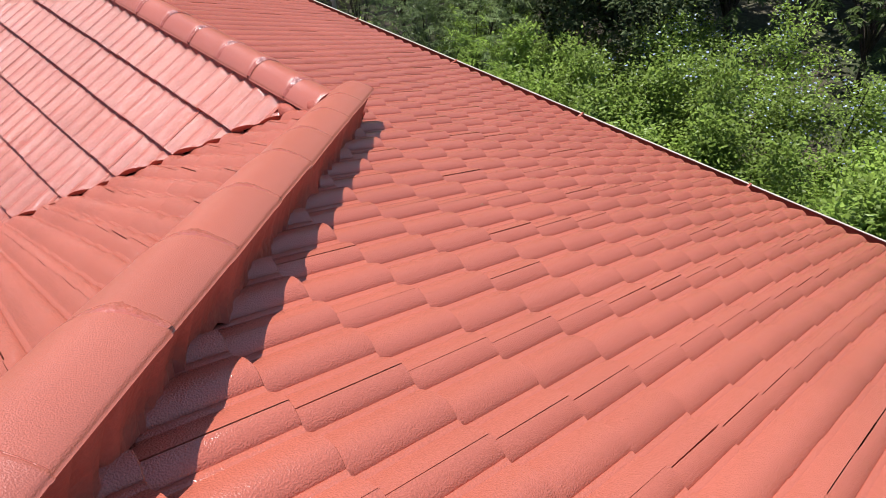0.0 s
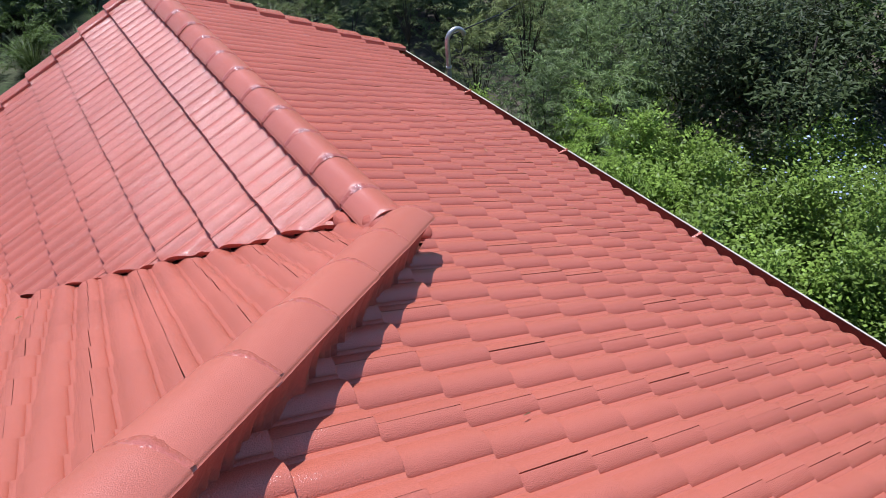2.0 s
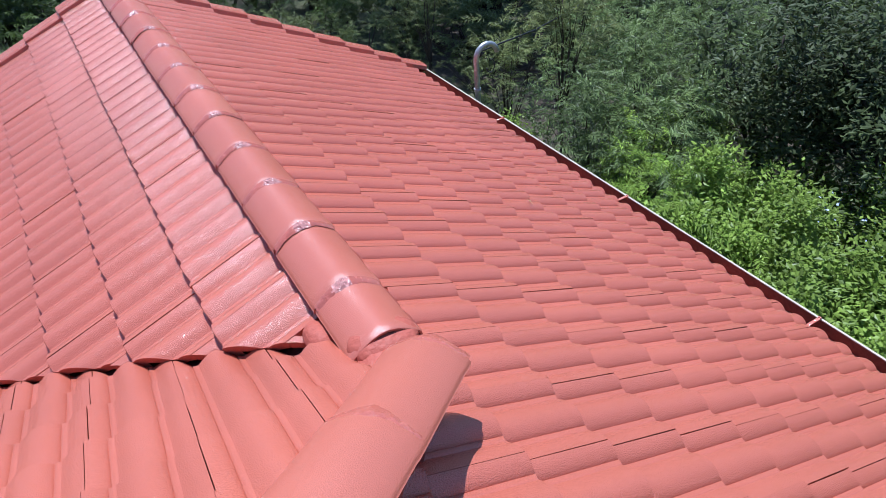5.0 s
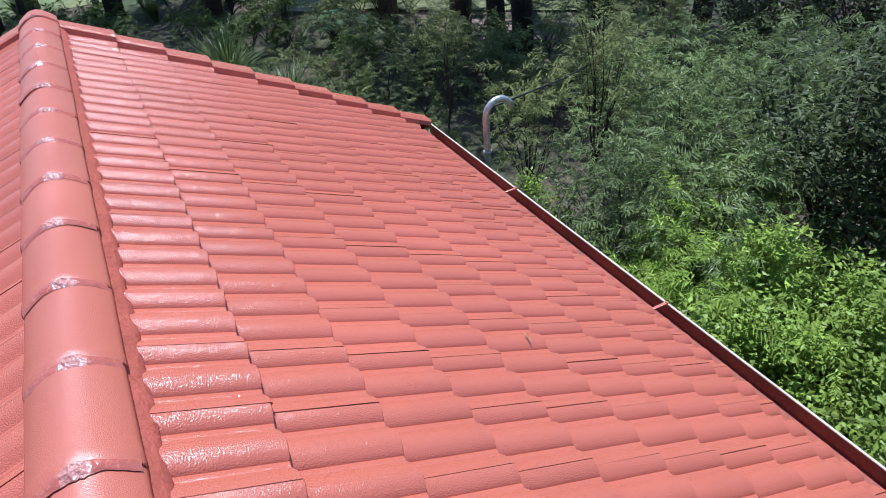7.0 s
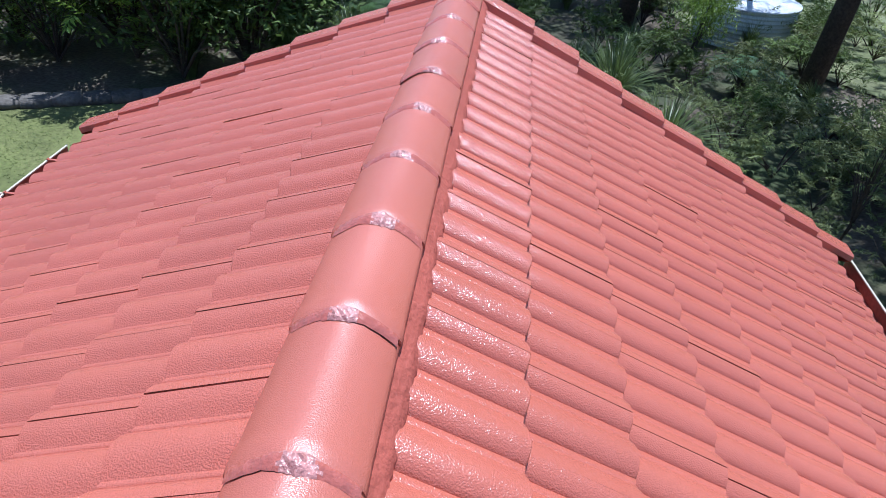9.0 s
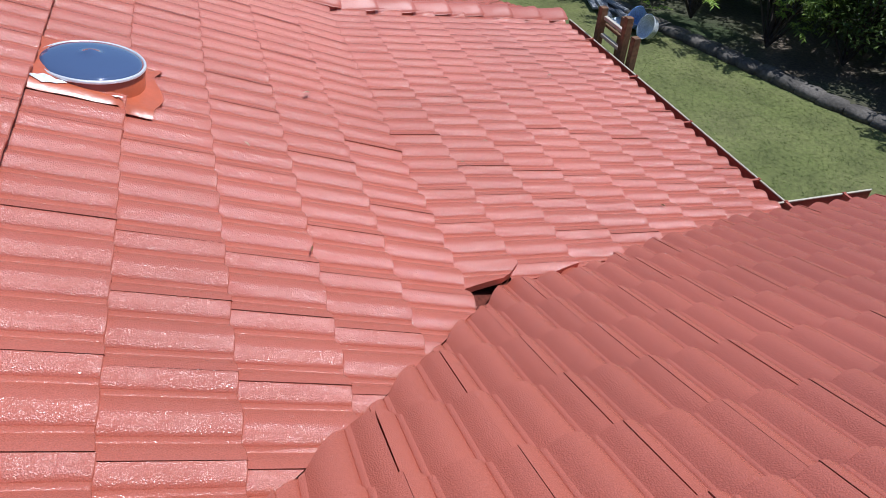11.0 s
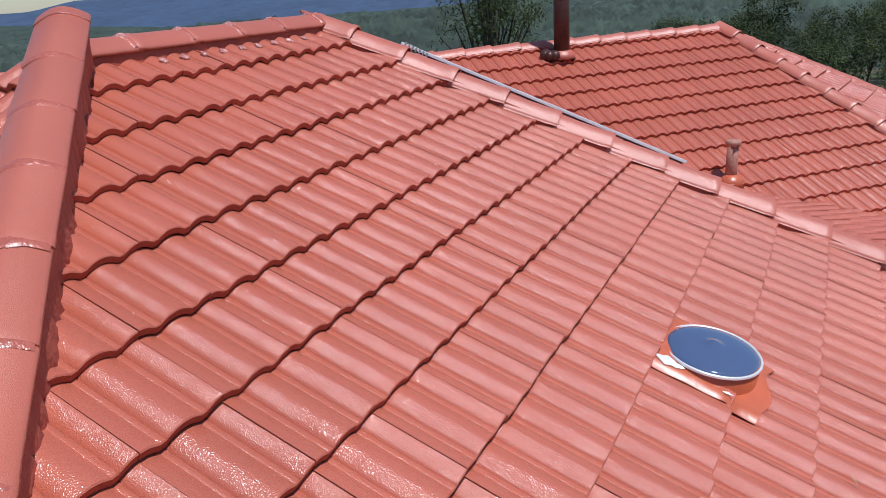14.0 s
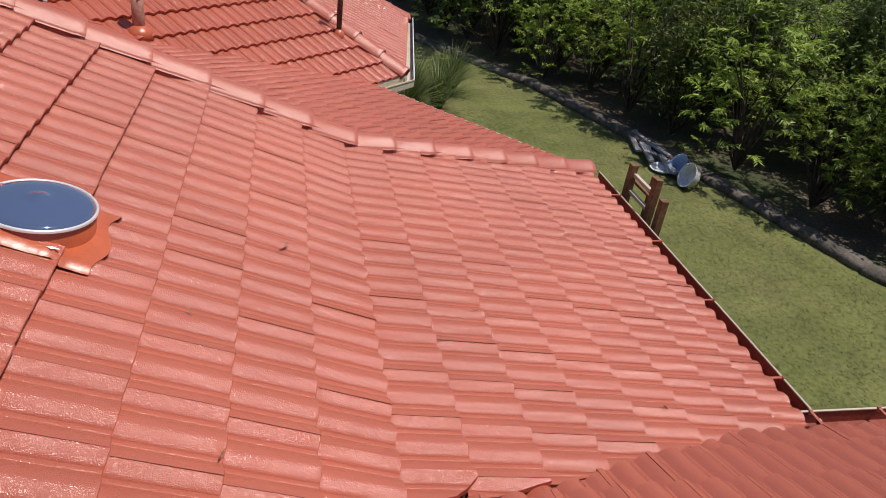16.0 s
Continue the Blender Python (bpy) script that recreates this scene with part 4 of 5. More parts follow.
def water_tank():
    t = empty("water_tank", "round corrugated rainwater tank with a white roof", "water tank", (6.33, 19.75, 0))
    n, bm = 48, bmesh.new()
    rows = []
    for j in range(20):
        q = 1.22 + 0.02 * math.cos(j * math.pi)
        rows.append([bm.verts.new((q * math.cos(2 * math.pi * k / n), q * math.sin(2 * math.pi * k / n), 0.05 * j)) for k in range(n)])
    for a, b in zip(rows, rows[1:]):
        for k in range(n):
            bm.faces.new((a[k], a[(k + 1) % n], b[(k + 1) % n], b[k]))
    part("shell", bm, TANK, t)
    bm = tube([(0, 0, 0.94), (0, 0, 0.98), (0, 0, 1.10)], [1.27, 1.26, 0.05], 48)
    part("roof", bm, WHITE, t, "white shallow cone roof")


water_tank()

# leaves and twigs blown onto the roof
LITTER = ((slope_f, -2.59, 0.93, on_f), (slope_r, -0.28, -1.58, on_r), (slope_r, 1.55, 1.35, on_r), (slope_f2, -3.9, 2.75, on_f2),
          (slope_f2, -3.3, 2.35, on_f2), (slope_f2, -2.7, 3.3, on_f2), (slope_f, -3.4, 1.3, on_f), (slope_f2, -4.6, 3.4, on_f2), (slope_f, -1.9, 1.1, on_f), (slope_f2, -3.0, 2.1, on_f2))
rng = random.Random(21)
for sl, x, y, fn in LITTER:
    bm = bmesh.new()
    ln, w = rng.uniform(0.018, 0.04), rng.uniform(0.003, 0.009)
    pts = [(-ln, 0, 0), (-ln * 0.3, w, 0.006), (ln * 0.4, w * 0.8, 0.008), (ln, 0, 0.004), (ln * 0.4, -w * 0.8, 0.004), (-ln * 0.3, -w, 0.002)]
    vs = [bm.verts.new(p) for p in pts]
    mid = bm.verts.new((0, 0, 0.012))
    for i in range(6):
        bm.faces.new((vs[i], vs[(i + 1) % 6], mid))
    bmesh.ops.solidify(bm, geom=bm.faces[:], thickness=0.0015)
    ob = part("dry_leaf", bm, DRY)
    ob.matrix_basis = sl.m @ Matrix.Translation((*sl.uv(fn(x, y)), 0.042)) @ Matrix.Rotation(rng.uniform(0, 6.3), 4, "Z")
    tagged(ob, "small dry brown leaf lying on the roof tiles", "leaf", "leaves on the roof")


# ---------------------------------------------------------------- plants
def leaf_cloud(rng, clumps, per, leaf, width, spread, droop=0.0, flat=0.5):
    """Single leaves round clump centres: each a small four-sided blade."""
    verts, faces = [], []
    for c in clumps:
        for _ in range(per):
            o = Vector((rng.gauss(0, spread), rng.gauss(0, spread), rng.gauss(0, spread * 0.75)))
            p = Vector(c) + o
            d = Vector((rng.gauss(0, 1), rng.gauss(0, 1), rng.gauss(0, flat) - droop)) + o.normalized() * 0.6
            d.normalize()
            s = d.cross(Vector((rng.gauss(0, 0.5), rng.gauss(0, 0.5), 1.0))).normalized()
            ln = leaf * rng.uniform(0.6, 1.25)
            w = width * rng.uniform(0.7, 1.2)
            k = len(verts)
            nn = s.cross(d) * (ln * 0.06)
            verts += [p, p + d * ln * 0.45 + s * w - nn, p + d * ln, p + d * ln * 0.45 - s * w - nn]
            faces.append((k, k + 1, k + 2, k + 3))
    me = bpy.data.meshes.new("crown")
    me.from_pydata(verts, [], faces)
    return me


def spray_cloud(rng, tips, twig, leaves, leaf, width, droop=0.5, up=0.7):
    """Arching twigs at the tips, each with leaves along both sides."""
    verts, faces = [], []
    for c in tips:
        c = Vector(c)
        out = Vector((c.x, c.y, 0))
        out = out.normalized() if out.length > 0.05 else Vector((1, 0, 0))
        d = (out * rng.uniform(0.2, 0.9) + Vector((rng.gauss(0, 0.5), rng.gauss(0, 0.5), up + rng.gauss(0, 0.25)))).normalized()
        ln = twig * rng.uniform(0.6, 1.3)
        side = d.cross(Vector((rng.gauss(0, 0.3), rng.gauss(0, 0.3), 1.0))).normalized()
        for j in range(leaves):
            t = (j + 0.5) / leaves
            p = c + d * ln * t - Vector((0, 0, droop * ln * t * t))
            tan = (d - Vector((0, 0, 2 * droop * t))).normalized()
            s = side * (1 if j % 2 else -1)
            q = (tan * rng.uniform(0.4, 0.9) + s * rng.uniform(0.5, 1.0) + Vector((rng.gauss(0, 0.22), rng.gauss(0, 0.22), rng.gauss(-0.15, 0.25)))).normalized()
            w = q.cross(Vector((rng.gauss(0, 0.45), rng.gauss(0, 0.45), 1.0))).normalized() * width * rng.uniform(0.7, 1.2)
            m = leaf * rng.uniform(0.65, 1.2) * (1.1 - 0.4 * t)
            k = len(verts)
            verts += [p, p + q * m * 0.4 + w, p + q * m - Vector((0, 0, m * 0.15)), p + q * m * 0.4 - w]
            faces.append((k, k + 1, k + 2, k + 3))
    me = bpy.data.meshes.new("crown")
    me.from_pydata(verts, [], faces)
    return me


def plant(name, label, category, seed, height, radius, clumps, per, leaf, width, spread, mat, base=0.0, droop=0.0, flat=0.5, trunk=0.04, stems=6, extra=None, twig=0.0, bark=None):
    """A plant at the origin: stems that reach out to clumps or sprays of leaves, uneven in outline."""
    rng = random.Random(seed)
    top = empty(name, label, category)
    cs = []
    lobes = [(rng.uniform(0, 6.3), rng.uniform(0.2, 0.8), rng.uniform(0.35, 1.0)) for _ in range(max(5, clumps // 10))]
    for i in range(clumps):
        a, rr, hh = lobes[i % len(lobes)]
        a += rng.gauss(0, 0.32)
        q = radius * min(1.1, abs(rr + rng.gauss(0, 0.14)))
        z = base + (height - base) * min(1.0, max(0.05, hh + rng.gauss(0, 0.13)) * math.sqrt(max(0.12, 1 - (q / radius) ** 2 * 0.75)))
        cs.append((q * math.cos(a), q * math.sin(a), z))
    bm = bmesh.new()
    lean = Vector((rng.gauss(0, 0.06), rng.gauss(0, 0.06), 0))
    firsts = []
    if base > 0.6:
        tube([(0, 0, -0.1), lean * base * 0.5 + Vector((0, 0, base * 0.5)), lean * base + Vector((0, 0, base)), lean * height + Vector((0, 0, height * 0.85))], [trunk * 1.25, trunk, trunk * 0.8, trunk * 0.25], 8, bm)
        firsts.append(8)
    for i in range(stems):
        c = Vector(cs[i * len(cs) // stems])
        start = lean * base + Vector((0, 0, base * rng.uniform(0.7, 1.0)))
        mid = start.lerp(c, 0.5) + Vector((rng.gauss(0, 0.05), rng.gauss(0, 0.05), 0.12 * height * 0.4))
        firsts.append(len(bm.verts))
        tube([start, mid, c], [trunk * 0.5, trunk * 0.33, trunk * 0.12], 5, bm, caps=False)
    hub = bm.verts.new(lean * base + Vector((0, 0, base * 0.8 - 0.03)))
    bm.verts.ensure_lookup_table()
    for k in firsts:
        bm.faces.new((hub, bm.verts[k], bm.verts[k + 1]))
    part("trunk" if base > 0.6 else "stem", bm, bark or BARK, top, smooth=True)
    if twig > 0:
        me = spray_cloud(rng, cs, twig, per, leaf, width, droop)
    else:
        me = leaf_cloud(rng, cs, per, leaf, width, spread, droop, flat)
    me.materials.append(mat)
    crown = new("crown", me)
    crown.parent = top
    if extra is not None:
        me = leaf_cloud(rng, [c for c in cs if c[2] > height * 0.45][:50], 7, 0.034, 0.018, spread * 1.1, 0, 0.2)
        me.materials.append(extra)
        b = new("blossom", me)
        b.parent = top
    return top


def scatter(proto, spots, rng, low=0.85, high=1.2):
    """The plant itself at the first spot, copies of it at the others."""
    for i, (x, y) in enumerate(spots):
        s = rng.uniform(low, high)
        m = Matrix.Translation((x, y, 0)) @ Matrix.Rotation(rng.uniform(0, 6.3), 4, "Z")
        if i == 0:
            proto.matrix_basis = m
        else:
            ob = copy_thing(proto, m)
            ob.scale = (s, s, s * rng.uniform(0.9, 1.12))


def scatter_one(proto, spot, rng, low, high):
    s = rng.uniform(low, high)
    ob = copy_thing(proto, Matrix.Translation((*spot, 0)) @ Matrix.Rotation(rng.uniform(0, 6.3), 4, "Z"))
    ob.scale = (s, s, s)


def spots_in(rng, x0, x1, y0, y1, n, apart=0.8):
    out = []
    tries = 0
    while len(out) < n and tries < n * 60:
        tries += 1
        p = (rng.uniform(x0, x1), rng.uniform(y0, y1))
        if all(math.hypot(p[0] - q[0], p[1] - q[1]) > apart for q in out):
            out.append(p)
    return out


rng = random.Random(77)
broad = plant("garden_shrub", "bright yellow-green broad-leaved garden shrub", "shrub", 1, 1.55, 0.85, 120, 66, 0.060, 0.017, 0.085, LEAF_LIGHT, base=0.1)
scatter(broad, spots_in(rng, 3.8, 5.3, -6.5, 2.6, 16, 0.75) + [(3.9, 4.9)], rng)
plumb = plant("plumbago_shrub", "mid green shrub with pale blue blossom", "flowering shrub", 2, 1.7, 1.0, 120, 60, 0.056, 0.0155, 0.10, LEAF_LIGHT, base=0.1, extra=BLOSSOM)
scatter(plumb, spots_in(rng, 5.2, 7.6, -7.5, 1.8, 16, 0.95), rng)
bamboo = plant("bamboo_clump", "narrow-leaved bamboo clump with arching sprays", "bamboo", 3, 2.0, 1.15, 260, 26, 0.105, 0.0085, 0.17, LEAF_GREY, base=0.2, droop=0.45, stems=14, trunk=0.03, twig=0.42)
scatter(bamboo, [(5.0, 3.6), (5.7, 4.4), (6.4, 5.3), (7.3, 5.7), (8.2, 4.7), (4.8, 4.5), (7.8, 6.9), (8.9, 6.1), (9.6, 5.0), (6.7, 6.6)], rng, 0.75, 1.05)
bright = plant("bamboo_clump", "bright yellow-green bamboo clump in full sun", "bamboo", 14, 1.7, 1.1, 240, 26, 0.10, 0.0085, 0.17, LEAF_LIGHT, base=0.2, droop=0.45, stems=14, trunk=0.03, twig=0.40)
scatter(bright, [(4.35, 2.65), (4.6, 3.3), (6.1, 4.2), (4.9, 2.2), (5.9, 2.6)], rng, 0.75, 1.0)
wattle = plant("wattle_tree", "feathery olive-green wattle sapling", "tree", 4, 2.9, 0.75, 100, 22, 0.12, 0.010, 0.15, LEAF_OLIVE, base=0.8, droop=0.3, trunk=0.022, stems=16, twig=0.45)
scatter(wattle, [(5.5, 5.9), (4.4, 5.9), (6.6, 7.4), (8.4, 7.6), (4.9, 9.0), (7.4, 8.6)], rng, 0.75, 0.95)
twiggy = plant("dead_bush", "bare grey twiggy bush with a few leaves", "shrub", 15, 2.2, 0.9, 60, 3, 0.08, 0.01, 0.2, LEAF_MID, base=0.2, stems=52, trunk=0.014, bark=TWIG)
scatter(twiggy, [(6.3, 4.9), (7.1, 4.3), (8.0, 5.6), (4.5, 4.1)], rng, 0.75, 1.0)
bushtree = plant("bush_tree", "dense dark green bush tree with an uneven crown", "tree", 5, 3.9, 1.7, 150, 32, 0.15, 0.031, 0.17, LEAF_DARK, base=1.0, droop=0.2, trunk=0.07, stems=14)
scatter(bushtree, spots_in(rng, 9.6, 18.0, -9.0, 3.5, 22, 1.7), rng, 0.75, 1.2)
for spot in ((6.5, 3.3), (7.5, 3.0), (7.0, 1.9), (8.4, 2.5), (9.4, 3.6), (10.6, 5.2), (9.9, 7.4), (11.8, 7.0)):
    scatter_one(bushtree, spot, rng, 0.55, 0.75)
midtree = plant("bush_tree", "mid green bushy tree with open gaps in its crown", "tree", 6, 3.3, 1.5, 150, 26, 0.15, 0.020, 0.22, LEAF_MID, base=0.9, droop=0.3, trunk=0.06, stems=14, twig=0.5)
scatter(midtree, spots_in(rng, 8.4, 13.0, -9.0, 3.5, 14, 1.8), rng, 0.7, 1.1)
fill_rng = random.Random(77)
fill = plant("undergrowth_bush", "low undergrowth bush with dull olive sprays", "shrub", 16, 0.9, 0.9, 70, 20, 0.12, 0.014, 0.18, LEAF_OLIVE, base=0.1, droop=0.4, stems=8, twig=0.4)
scatter(fill, [p for p in spots_in(rng, 6.0, 15.0, 8.4, 12.4, 34, 1.0) if p[0] + p[1] < 20.8], rng, 0.7, 1.2)

BANK = [(6.2, 14.4), (8.4, 12.4), (9.6, 11.2), (11.6, 12.6), (10.0, 14.6), (8.0, 16.4), (6.5, 16.0)]

scatter(fill, [p for p in spots_in(fill_rng, 1.5, 7.5, 8.2, 13.4, 34, 0.85) if p[0] + 0.35 * p[1] > 5.6], fill_rng, 0.55, 1.0)

# tall gums with bare trunks beyond the gable
GUMS = [(6.8, 15.8), (11.1, 12.9), (12.2, 10.9), (7.8, 13.9), (8.3, 13.1), (8.5, 12.3), (11.9, 12.0), (4.2, 21.5), (10.4, 15.8), (1.0, 22.0), (-1.2, 25.5), (3.2, 19.0), (14.5, 12.5), (13.0, 17.0), (3.4, 24.5), (-2.6, 29.0), (17.0, 16.0)]
gum = plant("gum_tree", "tall gum tree with a bare dark trunk", "tree", 7, 12.0, 3.0, 95, 17, 0.28, 0.04, 0.42, LEAF_DARK, base=8.0, droop=0.6, trunk=0.20, stems=10)
scatter(gum, GUMS, rng, 0.85, 1.1)
thin = plant("gum_sapling", "slender leaning gum sapling with a thin crown", "tree", 8, 8.0, 1.3, 40, 24, 0.18, 0.022, 0.35, LEAF_DARK, base=4.6, droop=0.6, trunk=0.085, stems=8)
scatter(thin, spots_in(rng, -4.0, 18.0, 19.0, 30.0, 22, 1.5), rng, 0.8, 1.2)

# undergrowth behind the gable
under = plant("undergrowth_bush", "low dull green undergrowth bush", "shrub", 9, 1.1, 0.9, 72, 18, 0.15, 0.016, 0.18, LEAF_MID, base=0.1, droop=0.4, stems=8, twig=0.42)
scatter(under, [p for p in spots_in(rng, -6.0, 16.0, 14.0, 24.0, 44, 1.15) if not inside(BANK, *p)][:34], rng, 0.7, 1.2)
scatter(under, [p for p in spots_in(fill_rng, -5.0, 14.0, 12.6, 21.0, 46, 1.0) if not inside(BANK, *p)], fill_rng, 0.4, 0.9)
olive = plant("olive_bush", "sunlit olive-green undergrowth bush with fine leaves", "shrub", 18, 1.2, 0.9, 80, 18, 0.12, 0.015, 0.17, LEAF_OLIVE, base=0.1, droop=0.35, stems=8, twig=0.40)
scatter(olive, [p for p in spots_in(fill_rng, 2.5, 17.5, 13.4, 24.0, 60, 1.15) if not inside(BANK, *p)][:38], fill_rng, 0.6, 1.2)
pale = plant("pale_bush", "pale yellow-green bush in the grass", "shrub", 10, 1.7, 1.1, 50, 70, 0.11, 0.014, 0.20, LEAF_LIGHT, base=0.1, flat=1.0, stems=8)
scatter(pale, [(-1.4, 23.8), (4.4, 16.6), (-3.6, 21.5), (2.4, 22.0), (7.0, 23.2), (10.5, 22.0), (13.0, 18.3)], rng, 0.8, 1.3)


def blade_fan(rng, n, length, width, rise, out=1.0):
    """Arching strap leaves from one base."""
    verts, faces = [], []
    for _ in range(n):
        a = rng.uniform(0, 6.3)
        d = Vector((math.cos(a), math.sin(a), 0))
        s = Vector((-d.y, d.x, 0)) * width
        ln = length * rng.uniform(0.6, 1.15)
        lean = rng.uniform(0.15, 1.0) * out
        b = d * rng.uniform(0, 0.12)
        k = len(verts)
        steps = 5
        for j in range(steps + 1):
            t = j / steps
            p = b + d * (ln * lean * t * t * 0.9 + 0.05 * t) + Vector((0, 0, ln * rise * (t - 0.62 * lean * t * t)))
            w = (1 - t) ** 0.6
            verts += [p + s * w, p - s * w]
        faces += [(k + 2 * j, k + 2 * j + 1, k + 2 * j + 3, k + 2 * j + 2) for j in range(steps)]
    return verts, faces


def grass_clump(name, label, category, seed, n, length, width, rise, mat, out=1.0):
    v, f = blade_fan(random.Random(seed), n, length, width, rise, out)
    me = bpy.data.meshes.new(name)
    me.from_pydata(v, [], f)
    me.materials.append(mat)
    ob = new(name, me)
    return tagged(ob, label, category)


STRAP = material("strap_leaves", (0.13, 0.17, 0.05), 0.45, grain=(6, 0.2), stain=(1, 0.2), bump=(1, 0), by_island=0.35, glow_through=0.3)
tuft = grass_clump("strappy_grass_clump", "tall arching clump of strappy green grass", "grass clump", 3, 420, 1.5, 0.013, 0.95, STRAP, 0.9)
scatter(tuft, [(-4.6, 12.9), (-3.6, 13.6), (-2.6, 13.9), (-5.6, 13.2), (-1.4, 14.4), (0.4, 12.8), (1.8, 12.2), (3.0, 11.4), (-0.4, 13.4), (2.4, 13.6)], rng, 0.75, 1.2)
scatter(tuft, spots_in(fill_rng, -4.0, 12.0, 15.0, 26.0, 30, 1.3), fill_rng, 0.35, 0.7)
scatter(tuft, [(-15.2, 4.7), (-14.2, 3.8), (-16.6, 5.3), (-15.6, 3.9)], fill_rng, 0.95, 1.2)
FROND = material("palm_fronds", (0.06, 0.115, 0.03), 0.4, grain=(6, 0.2), stain=(1, 0.2), bump=(1, 0), by_island=0.3, glow_through=0.25)


def cycad(name, label, seed, fronds, length, mat):
    """A crown of arching fronds, each with two rows of leaflets."""
    rng = random.Random(seed)
    top = empty(name, label, "palm")
    part("trunk", tube([(0, 0, -0.05), (0, 0, 0.25), (0, 0, 0.5)], [0.16, 0.17, 0.10], 10), BARK, top)
    verts, faces = [], []
    for i in range(fronds):
        a = i * 2.4 + rng.uniform(-0.2, 0.2)
        d = Vector((math.cos(a), math.sin(a), 0))
        s = Vector((-d.y, d.x, 0))
        ln = length * rng.uniform(0.8, 1.1)
        lean = rng.uniform(0.35, 1.0)
        for j in range(2, 26):
            t = j / 26
            p = d * ln * lean * t + Vector((0, 0, 0.5 + ln * (1.05 - 0.4 * lean) * t - ln * 0.75 * t * t))
            for sg in (-1, 1):
                q = p + (s * sg * 0.85 + d * 0.5) * (0.32 * ln * 0.55 * math.sin(math.pi * (0.12 + 0.8 * t))) - Vector((0, 0, 0.05))
                k = len(verts)
                w = d * 0.014
                verts += [p - w, p + w, q + w * 0.3, q - w * 0.3]
                faces.append((k, k + 1, k + 2, k + 3))
    me = bpy.data.meshes.new("fronds")
    me.from_pydata(verts, [], faces)
    me.materials.append(mat)
    fr = new("fronds", me)
    fr.parent = top
    return top


cy = cycad("cycad", "dark green cycad with arching fronds", 5, 26, 1.7, FROND)
scatter(cy, [(-1.4, 18.0), (-2.9, 16.6), (5.2, 15.2), (-4.6, 18.5)], rng, 0.8, 1.1)

# the belt of trees behind the garden edging
belt_rng = random.Random(31)
belt = spots_in(belt_rng, -30.0, 2.0, 5.0, 30.0, 420, 1.2)


def behind(p, d0, d1):
    """Whether a spot lies between two distances behind the edging."""
    best, beyond = 1e9, False
    for (ax, ay), (bx, by) in zip(WALL_LINE, WALL_LINE[1:]):
        s = max(0, min(1, ((p[0] - ax) * (bx - ax) + (p[1] - ay) * (by - ay)) / ((bx - ax) ** 2 + (by - ay) ** 2)))
        d = math.hypot(p[0] - ax - (bx - ax) * s, p[1] - ay - (by - ay) * s)
        if d < best:
            best, beyond = d, (bx - ax) * (p[1] - ay) > (by - ay) * (p[0] - ax)
    return beyond and d0 < best < d1


front = [p for p in belt if behind(p, 0.45, 2.0) and p[0] < -3.5 and p[1] > 5.4]
back = [p for p in belt if behind(p, 2.2, 8.0) and p[0] < -3 and p[1] > 5.4]
hedge = plant("hedge_tree", "dense dark green tree shading the lawn's edge", "tree", 11, 3.4, 1.4, 150, 27, 0.15, 0.031, 0.16, LEAF_MID, base=0.15, droop=0.2, trunk=0.07, stems=14)
scatter(hedge, front[::2] + back[::2], belt_rng, 0.75, 1.25)
hedge2 = plant("hedge_tree", "mid green feathery tree behind the garden edging", "tree", 12, 3.6, 1.5, 170, 22, 0.17, 0.020, 0.26, LEAF_LIGHT, base=0.2, droop=0.4, trunk=0.07, stems=14, twig=0.5)
scatter(hedge2, front[1::2] + back[1::2], belt_rng, 0.7, 1.2)

# the bush beyond the far wing, before the ground falls to the valley
far_bush = plant("bush_tree", "grey-green bush tree beyond the far wing", "tree", 17, 3.9, 1.7, 80, 26, 0.20, 0.042, 0.20, LEAF_DARK, base=1.0, droop=0.2, trunk=0.07, stems=8)
scatter(far_bush, [p for p in spots_in(fill_rng, -47.0, -25.0, -8.0, 9.0, 90, 1.9) if p[1] < 3.0 - (p[0] + 25.0) * 0.35], fill_rng, 0.5, 0.74)

# mown grass standing up from the lawn
verts, faces = [], []
for _ in range(36000):
    x, y = rng.uniform(-15.5, -1.0), rng.uniform(4.8, 12.2)
    if y > 4.8 + (x + 24) * 0.41:
        continue
    a = rng.uniform(0, 6.3)
    hgt, w = rng.uniform(0.004, 0.016), 0.014
    k = len(verts)
    verts += [(x - w * math.cos(a), y - w * math.sin(a), 0.018), (x + w * math.cos(a), y + w * math.sin(a), 0.018), (x + rng.gauss(0, 0.045), y + rng.gauss(0, 0.045), 0.02 + hgt)]
    faces.append((k, k + 1, k + 2))
me = bpy.data.meshes.new("lawn_grass")
me.from_pydata(verts, [], faces)
me.materials.append(GRASS)
tagged(new("lawn_grass", me), "short uneven blades of lawn grass", "grass", kind="stuff")

# a gum crown against the far valley, seen over the far wing
scatter(plant("valley_gum", "grey-green gum crown rising beyond the far wing", "tree", 13, 6.8, 2.4, 190, 40, 0.19, 0.026, 0.26, LEAF_DARK, base=0.9, droop=0.4, trunk=0.16, stems=22), [(-24.6, -10.6)], rng)

# ---------------------------------------------------------------- distance
canopy_rng = random.Random(5)


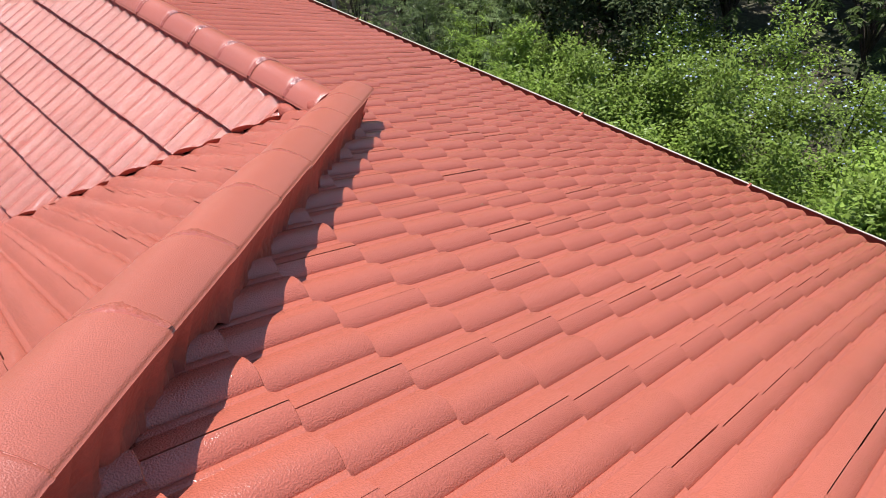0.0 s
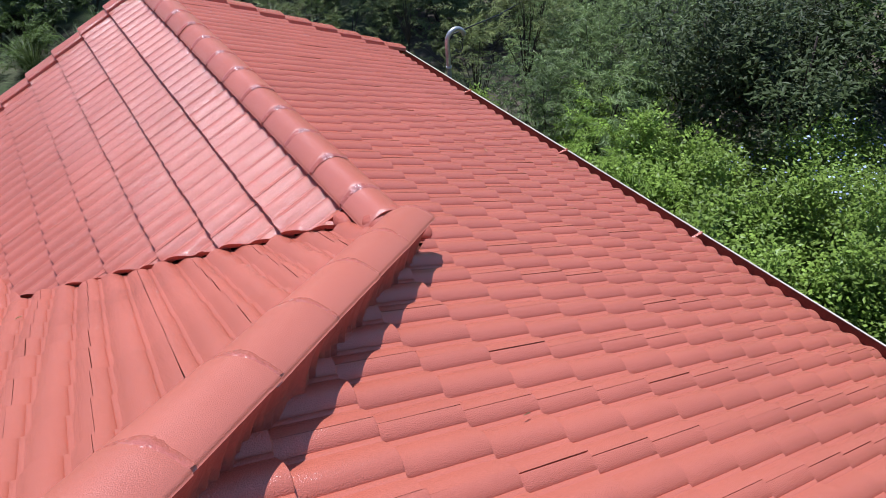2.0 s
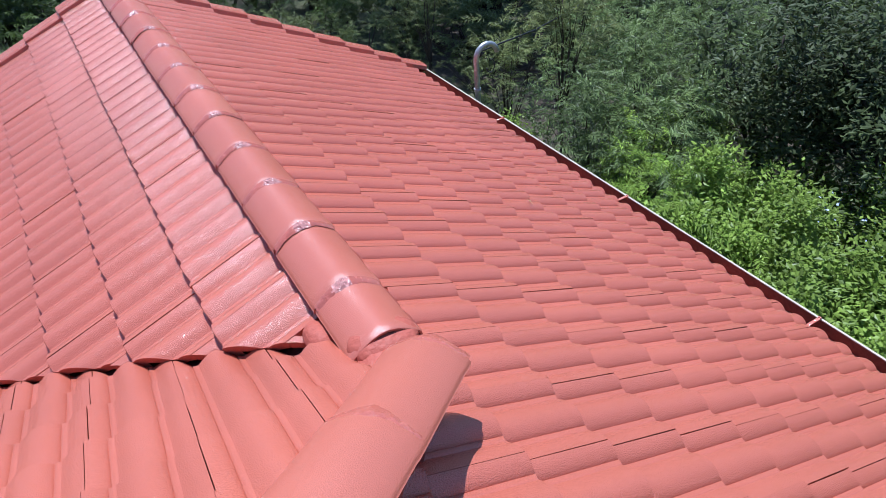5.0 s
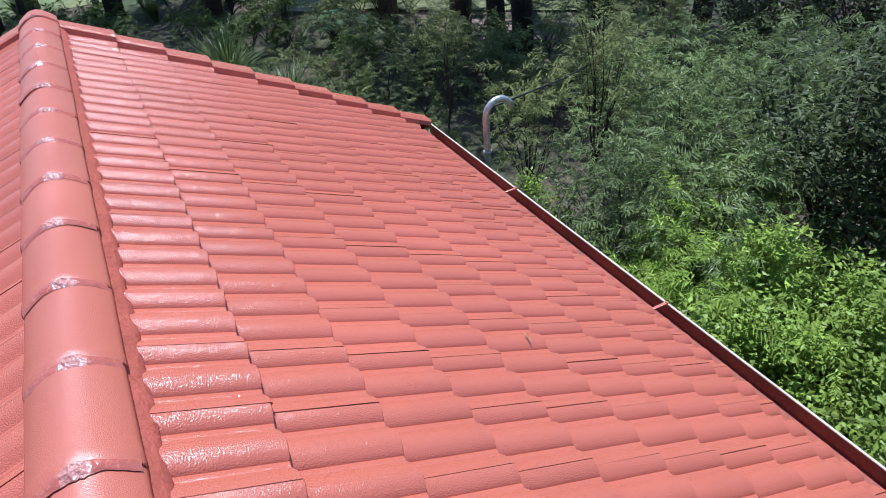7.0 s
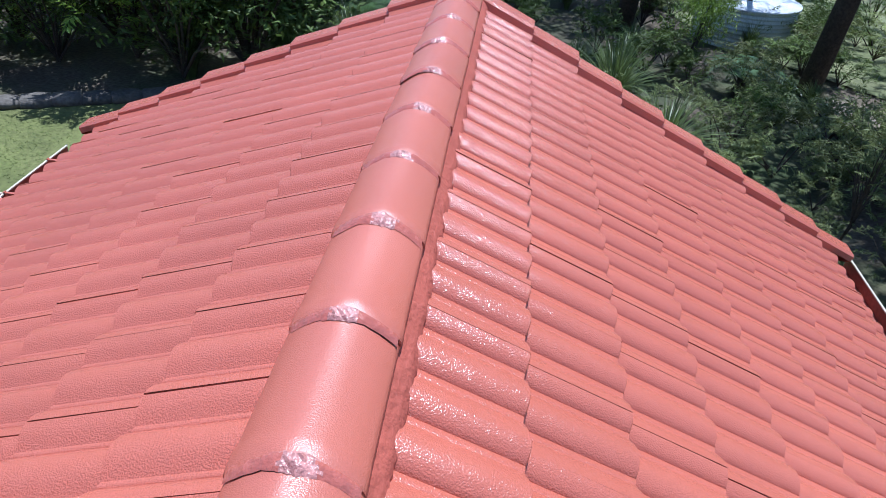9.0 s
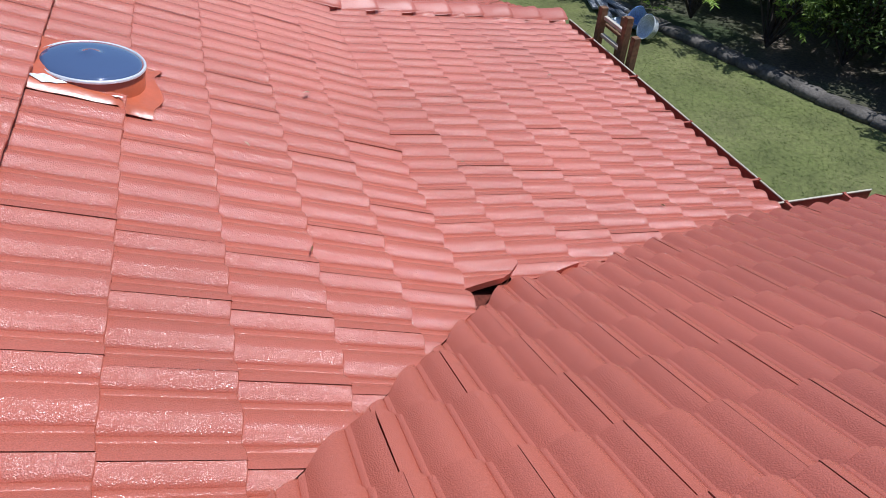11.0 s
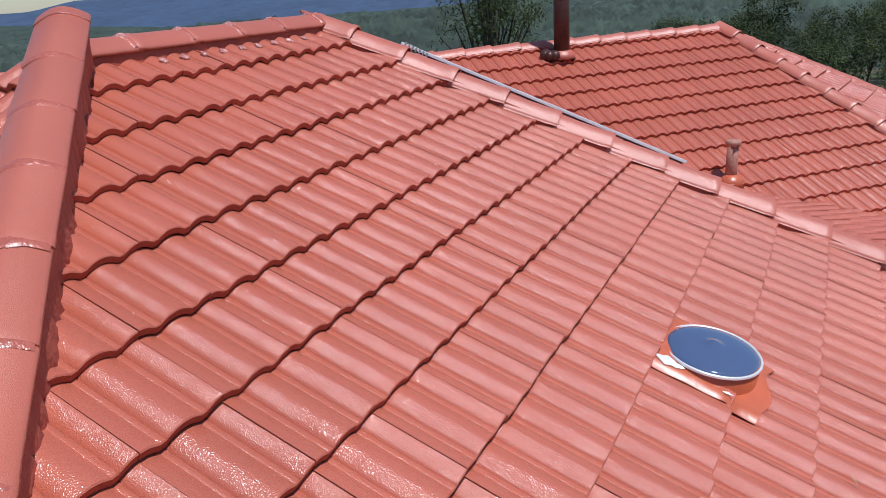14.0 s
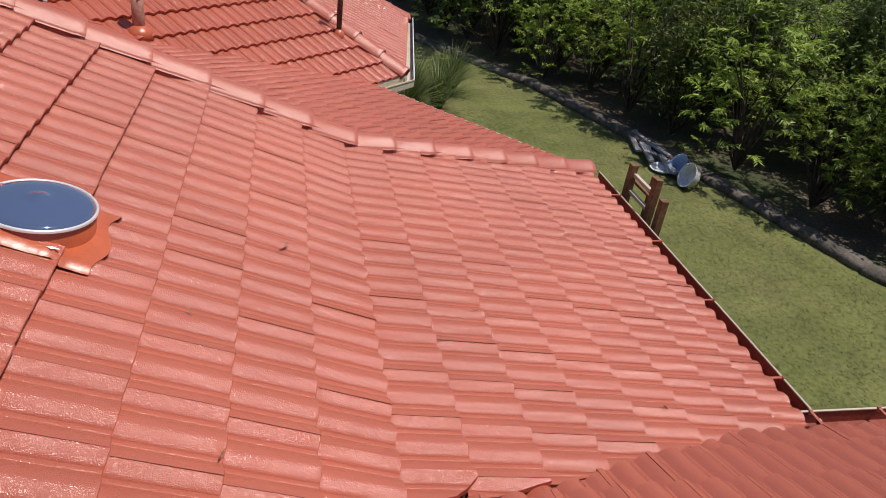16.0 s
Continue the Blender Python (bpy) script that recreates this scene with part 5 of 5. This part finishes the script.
def canopy(x, y, r, a):
    """Tree tops over the valley, higher on the side of the near hill."""
    lump = noise.noise((x * 0.22, y * 0.22, 3.0)) * 0.8 + noise.noise((x * 0.09, y * 0.09, 5.0)) * 0.9 + noise.noise((x * 0.03, y * 0.03, 1.0)) * 3.0
    rise = 160 * max(0.0, (math.degrees(a) + 132) / 40) * min(1.0, max(0.0, r - 300) / 2200)
    return ground_height(x, y) - 0.3 + 2.9 * min(1.0, (r - 44) / 26) + lump * min(1.0, r / 70) + canopy_rng.uniform(-0.5, 0.5) * min(1.2, r / 80) + max(0.0, min(rise, r * 0.045))


bm = radial_sheet(44, 1.03, 138, -205, -85, 480, canopy, True)
tagged(part("backdrop", bm, FOREST), "dark forest valley rolling away to the horizon", "forest", kind="structure")
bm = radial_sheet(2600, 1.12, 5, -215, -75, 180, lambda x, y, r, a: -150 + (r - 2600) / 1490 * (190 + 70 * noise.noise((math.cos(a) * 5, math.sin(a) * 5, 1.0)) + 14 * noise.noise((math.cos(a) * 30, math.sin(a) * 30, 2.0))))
tagged(part("far_hills", bm, FAR_HILL), "hills along the horizon with blue haze in their colour", "hills", kind="structure")

# ---------------------------------------------------------------- tiles, laid last
SKY_HOLE = (-3.01, 0.18, -2.71, 0.54)
lay_tiles(slope_r, poly_r, deck_r, near=(0.6, 0.4, H), seed=1, least=0.006)
# deep skirt forms the dark red shadow line under the cut valley edge
lay_tiles(slope_l, poly_l, deck_l, near=(-0.8, 2.0, H), seed=2, least=0.0004, skirt=0.040)
lay_tiles(slope_f, poly_f, deck_f, near=(-1.6, -0.2, H), seed=3, holes=[SKY_HOLE])
lay_tiles(slope_f2, poly_f2, deck_f2, near=(-3.5, 3.0, H), seed=4)
lay_tiles(slope_g, poly_g, deck_g, near=K, seed=5)
lay_tiles(slope_g2, poly_g2, deck_g2, near=C, seed=6)
lay_tiles(slope_w, poly_w, deck_w, near=FW_E1, seed=7)
lay_tiles(slope_e, poly_e, deck_e, near=FW_E1, seed=8)
slope_b = Slope(A, (0, -1), (A[2] - back_pts[2][2]) / (A[1] + 9.2), 0.0, 0.0)
lay_tiles(slope_b, back_pts, deck_b, seed=9, limit=0)
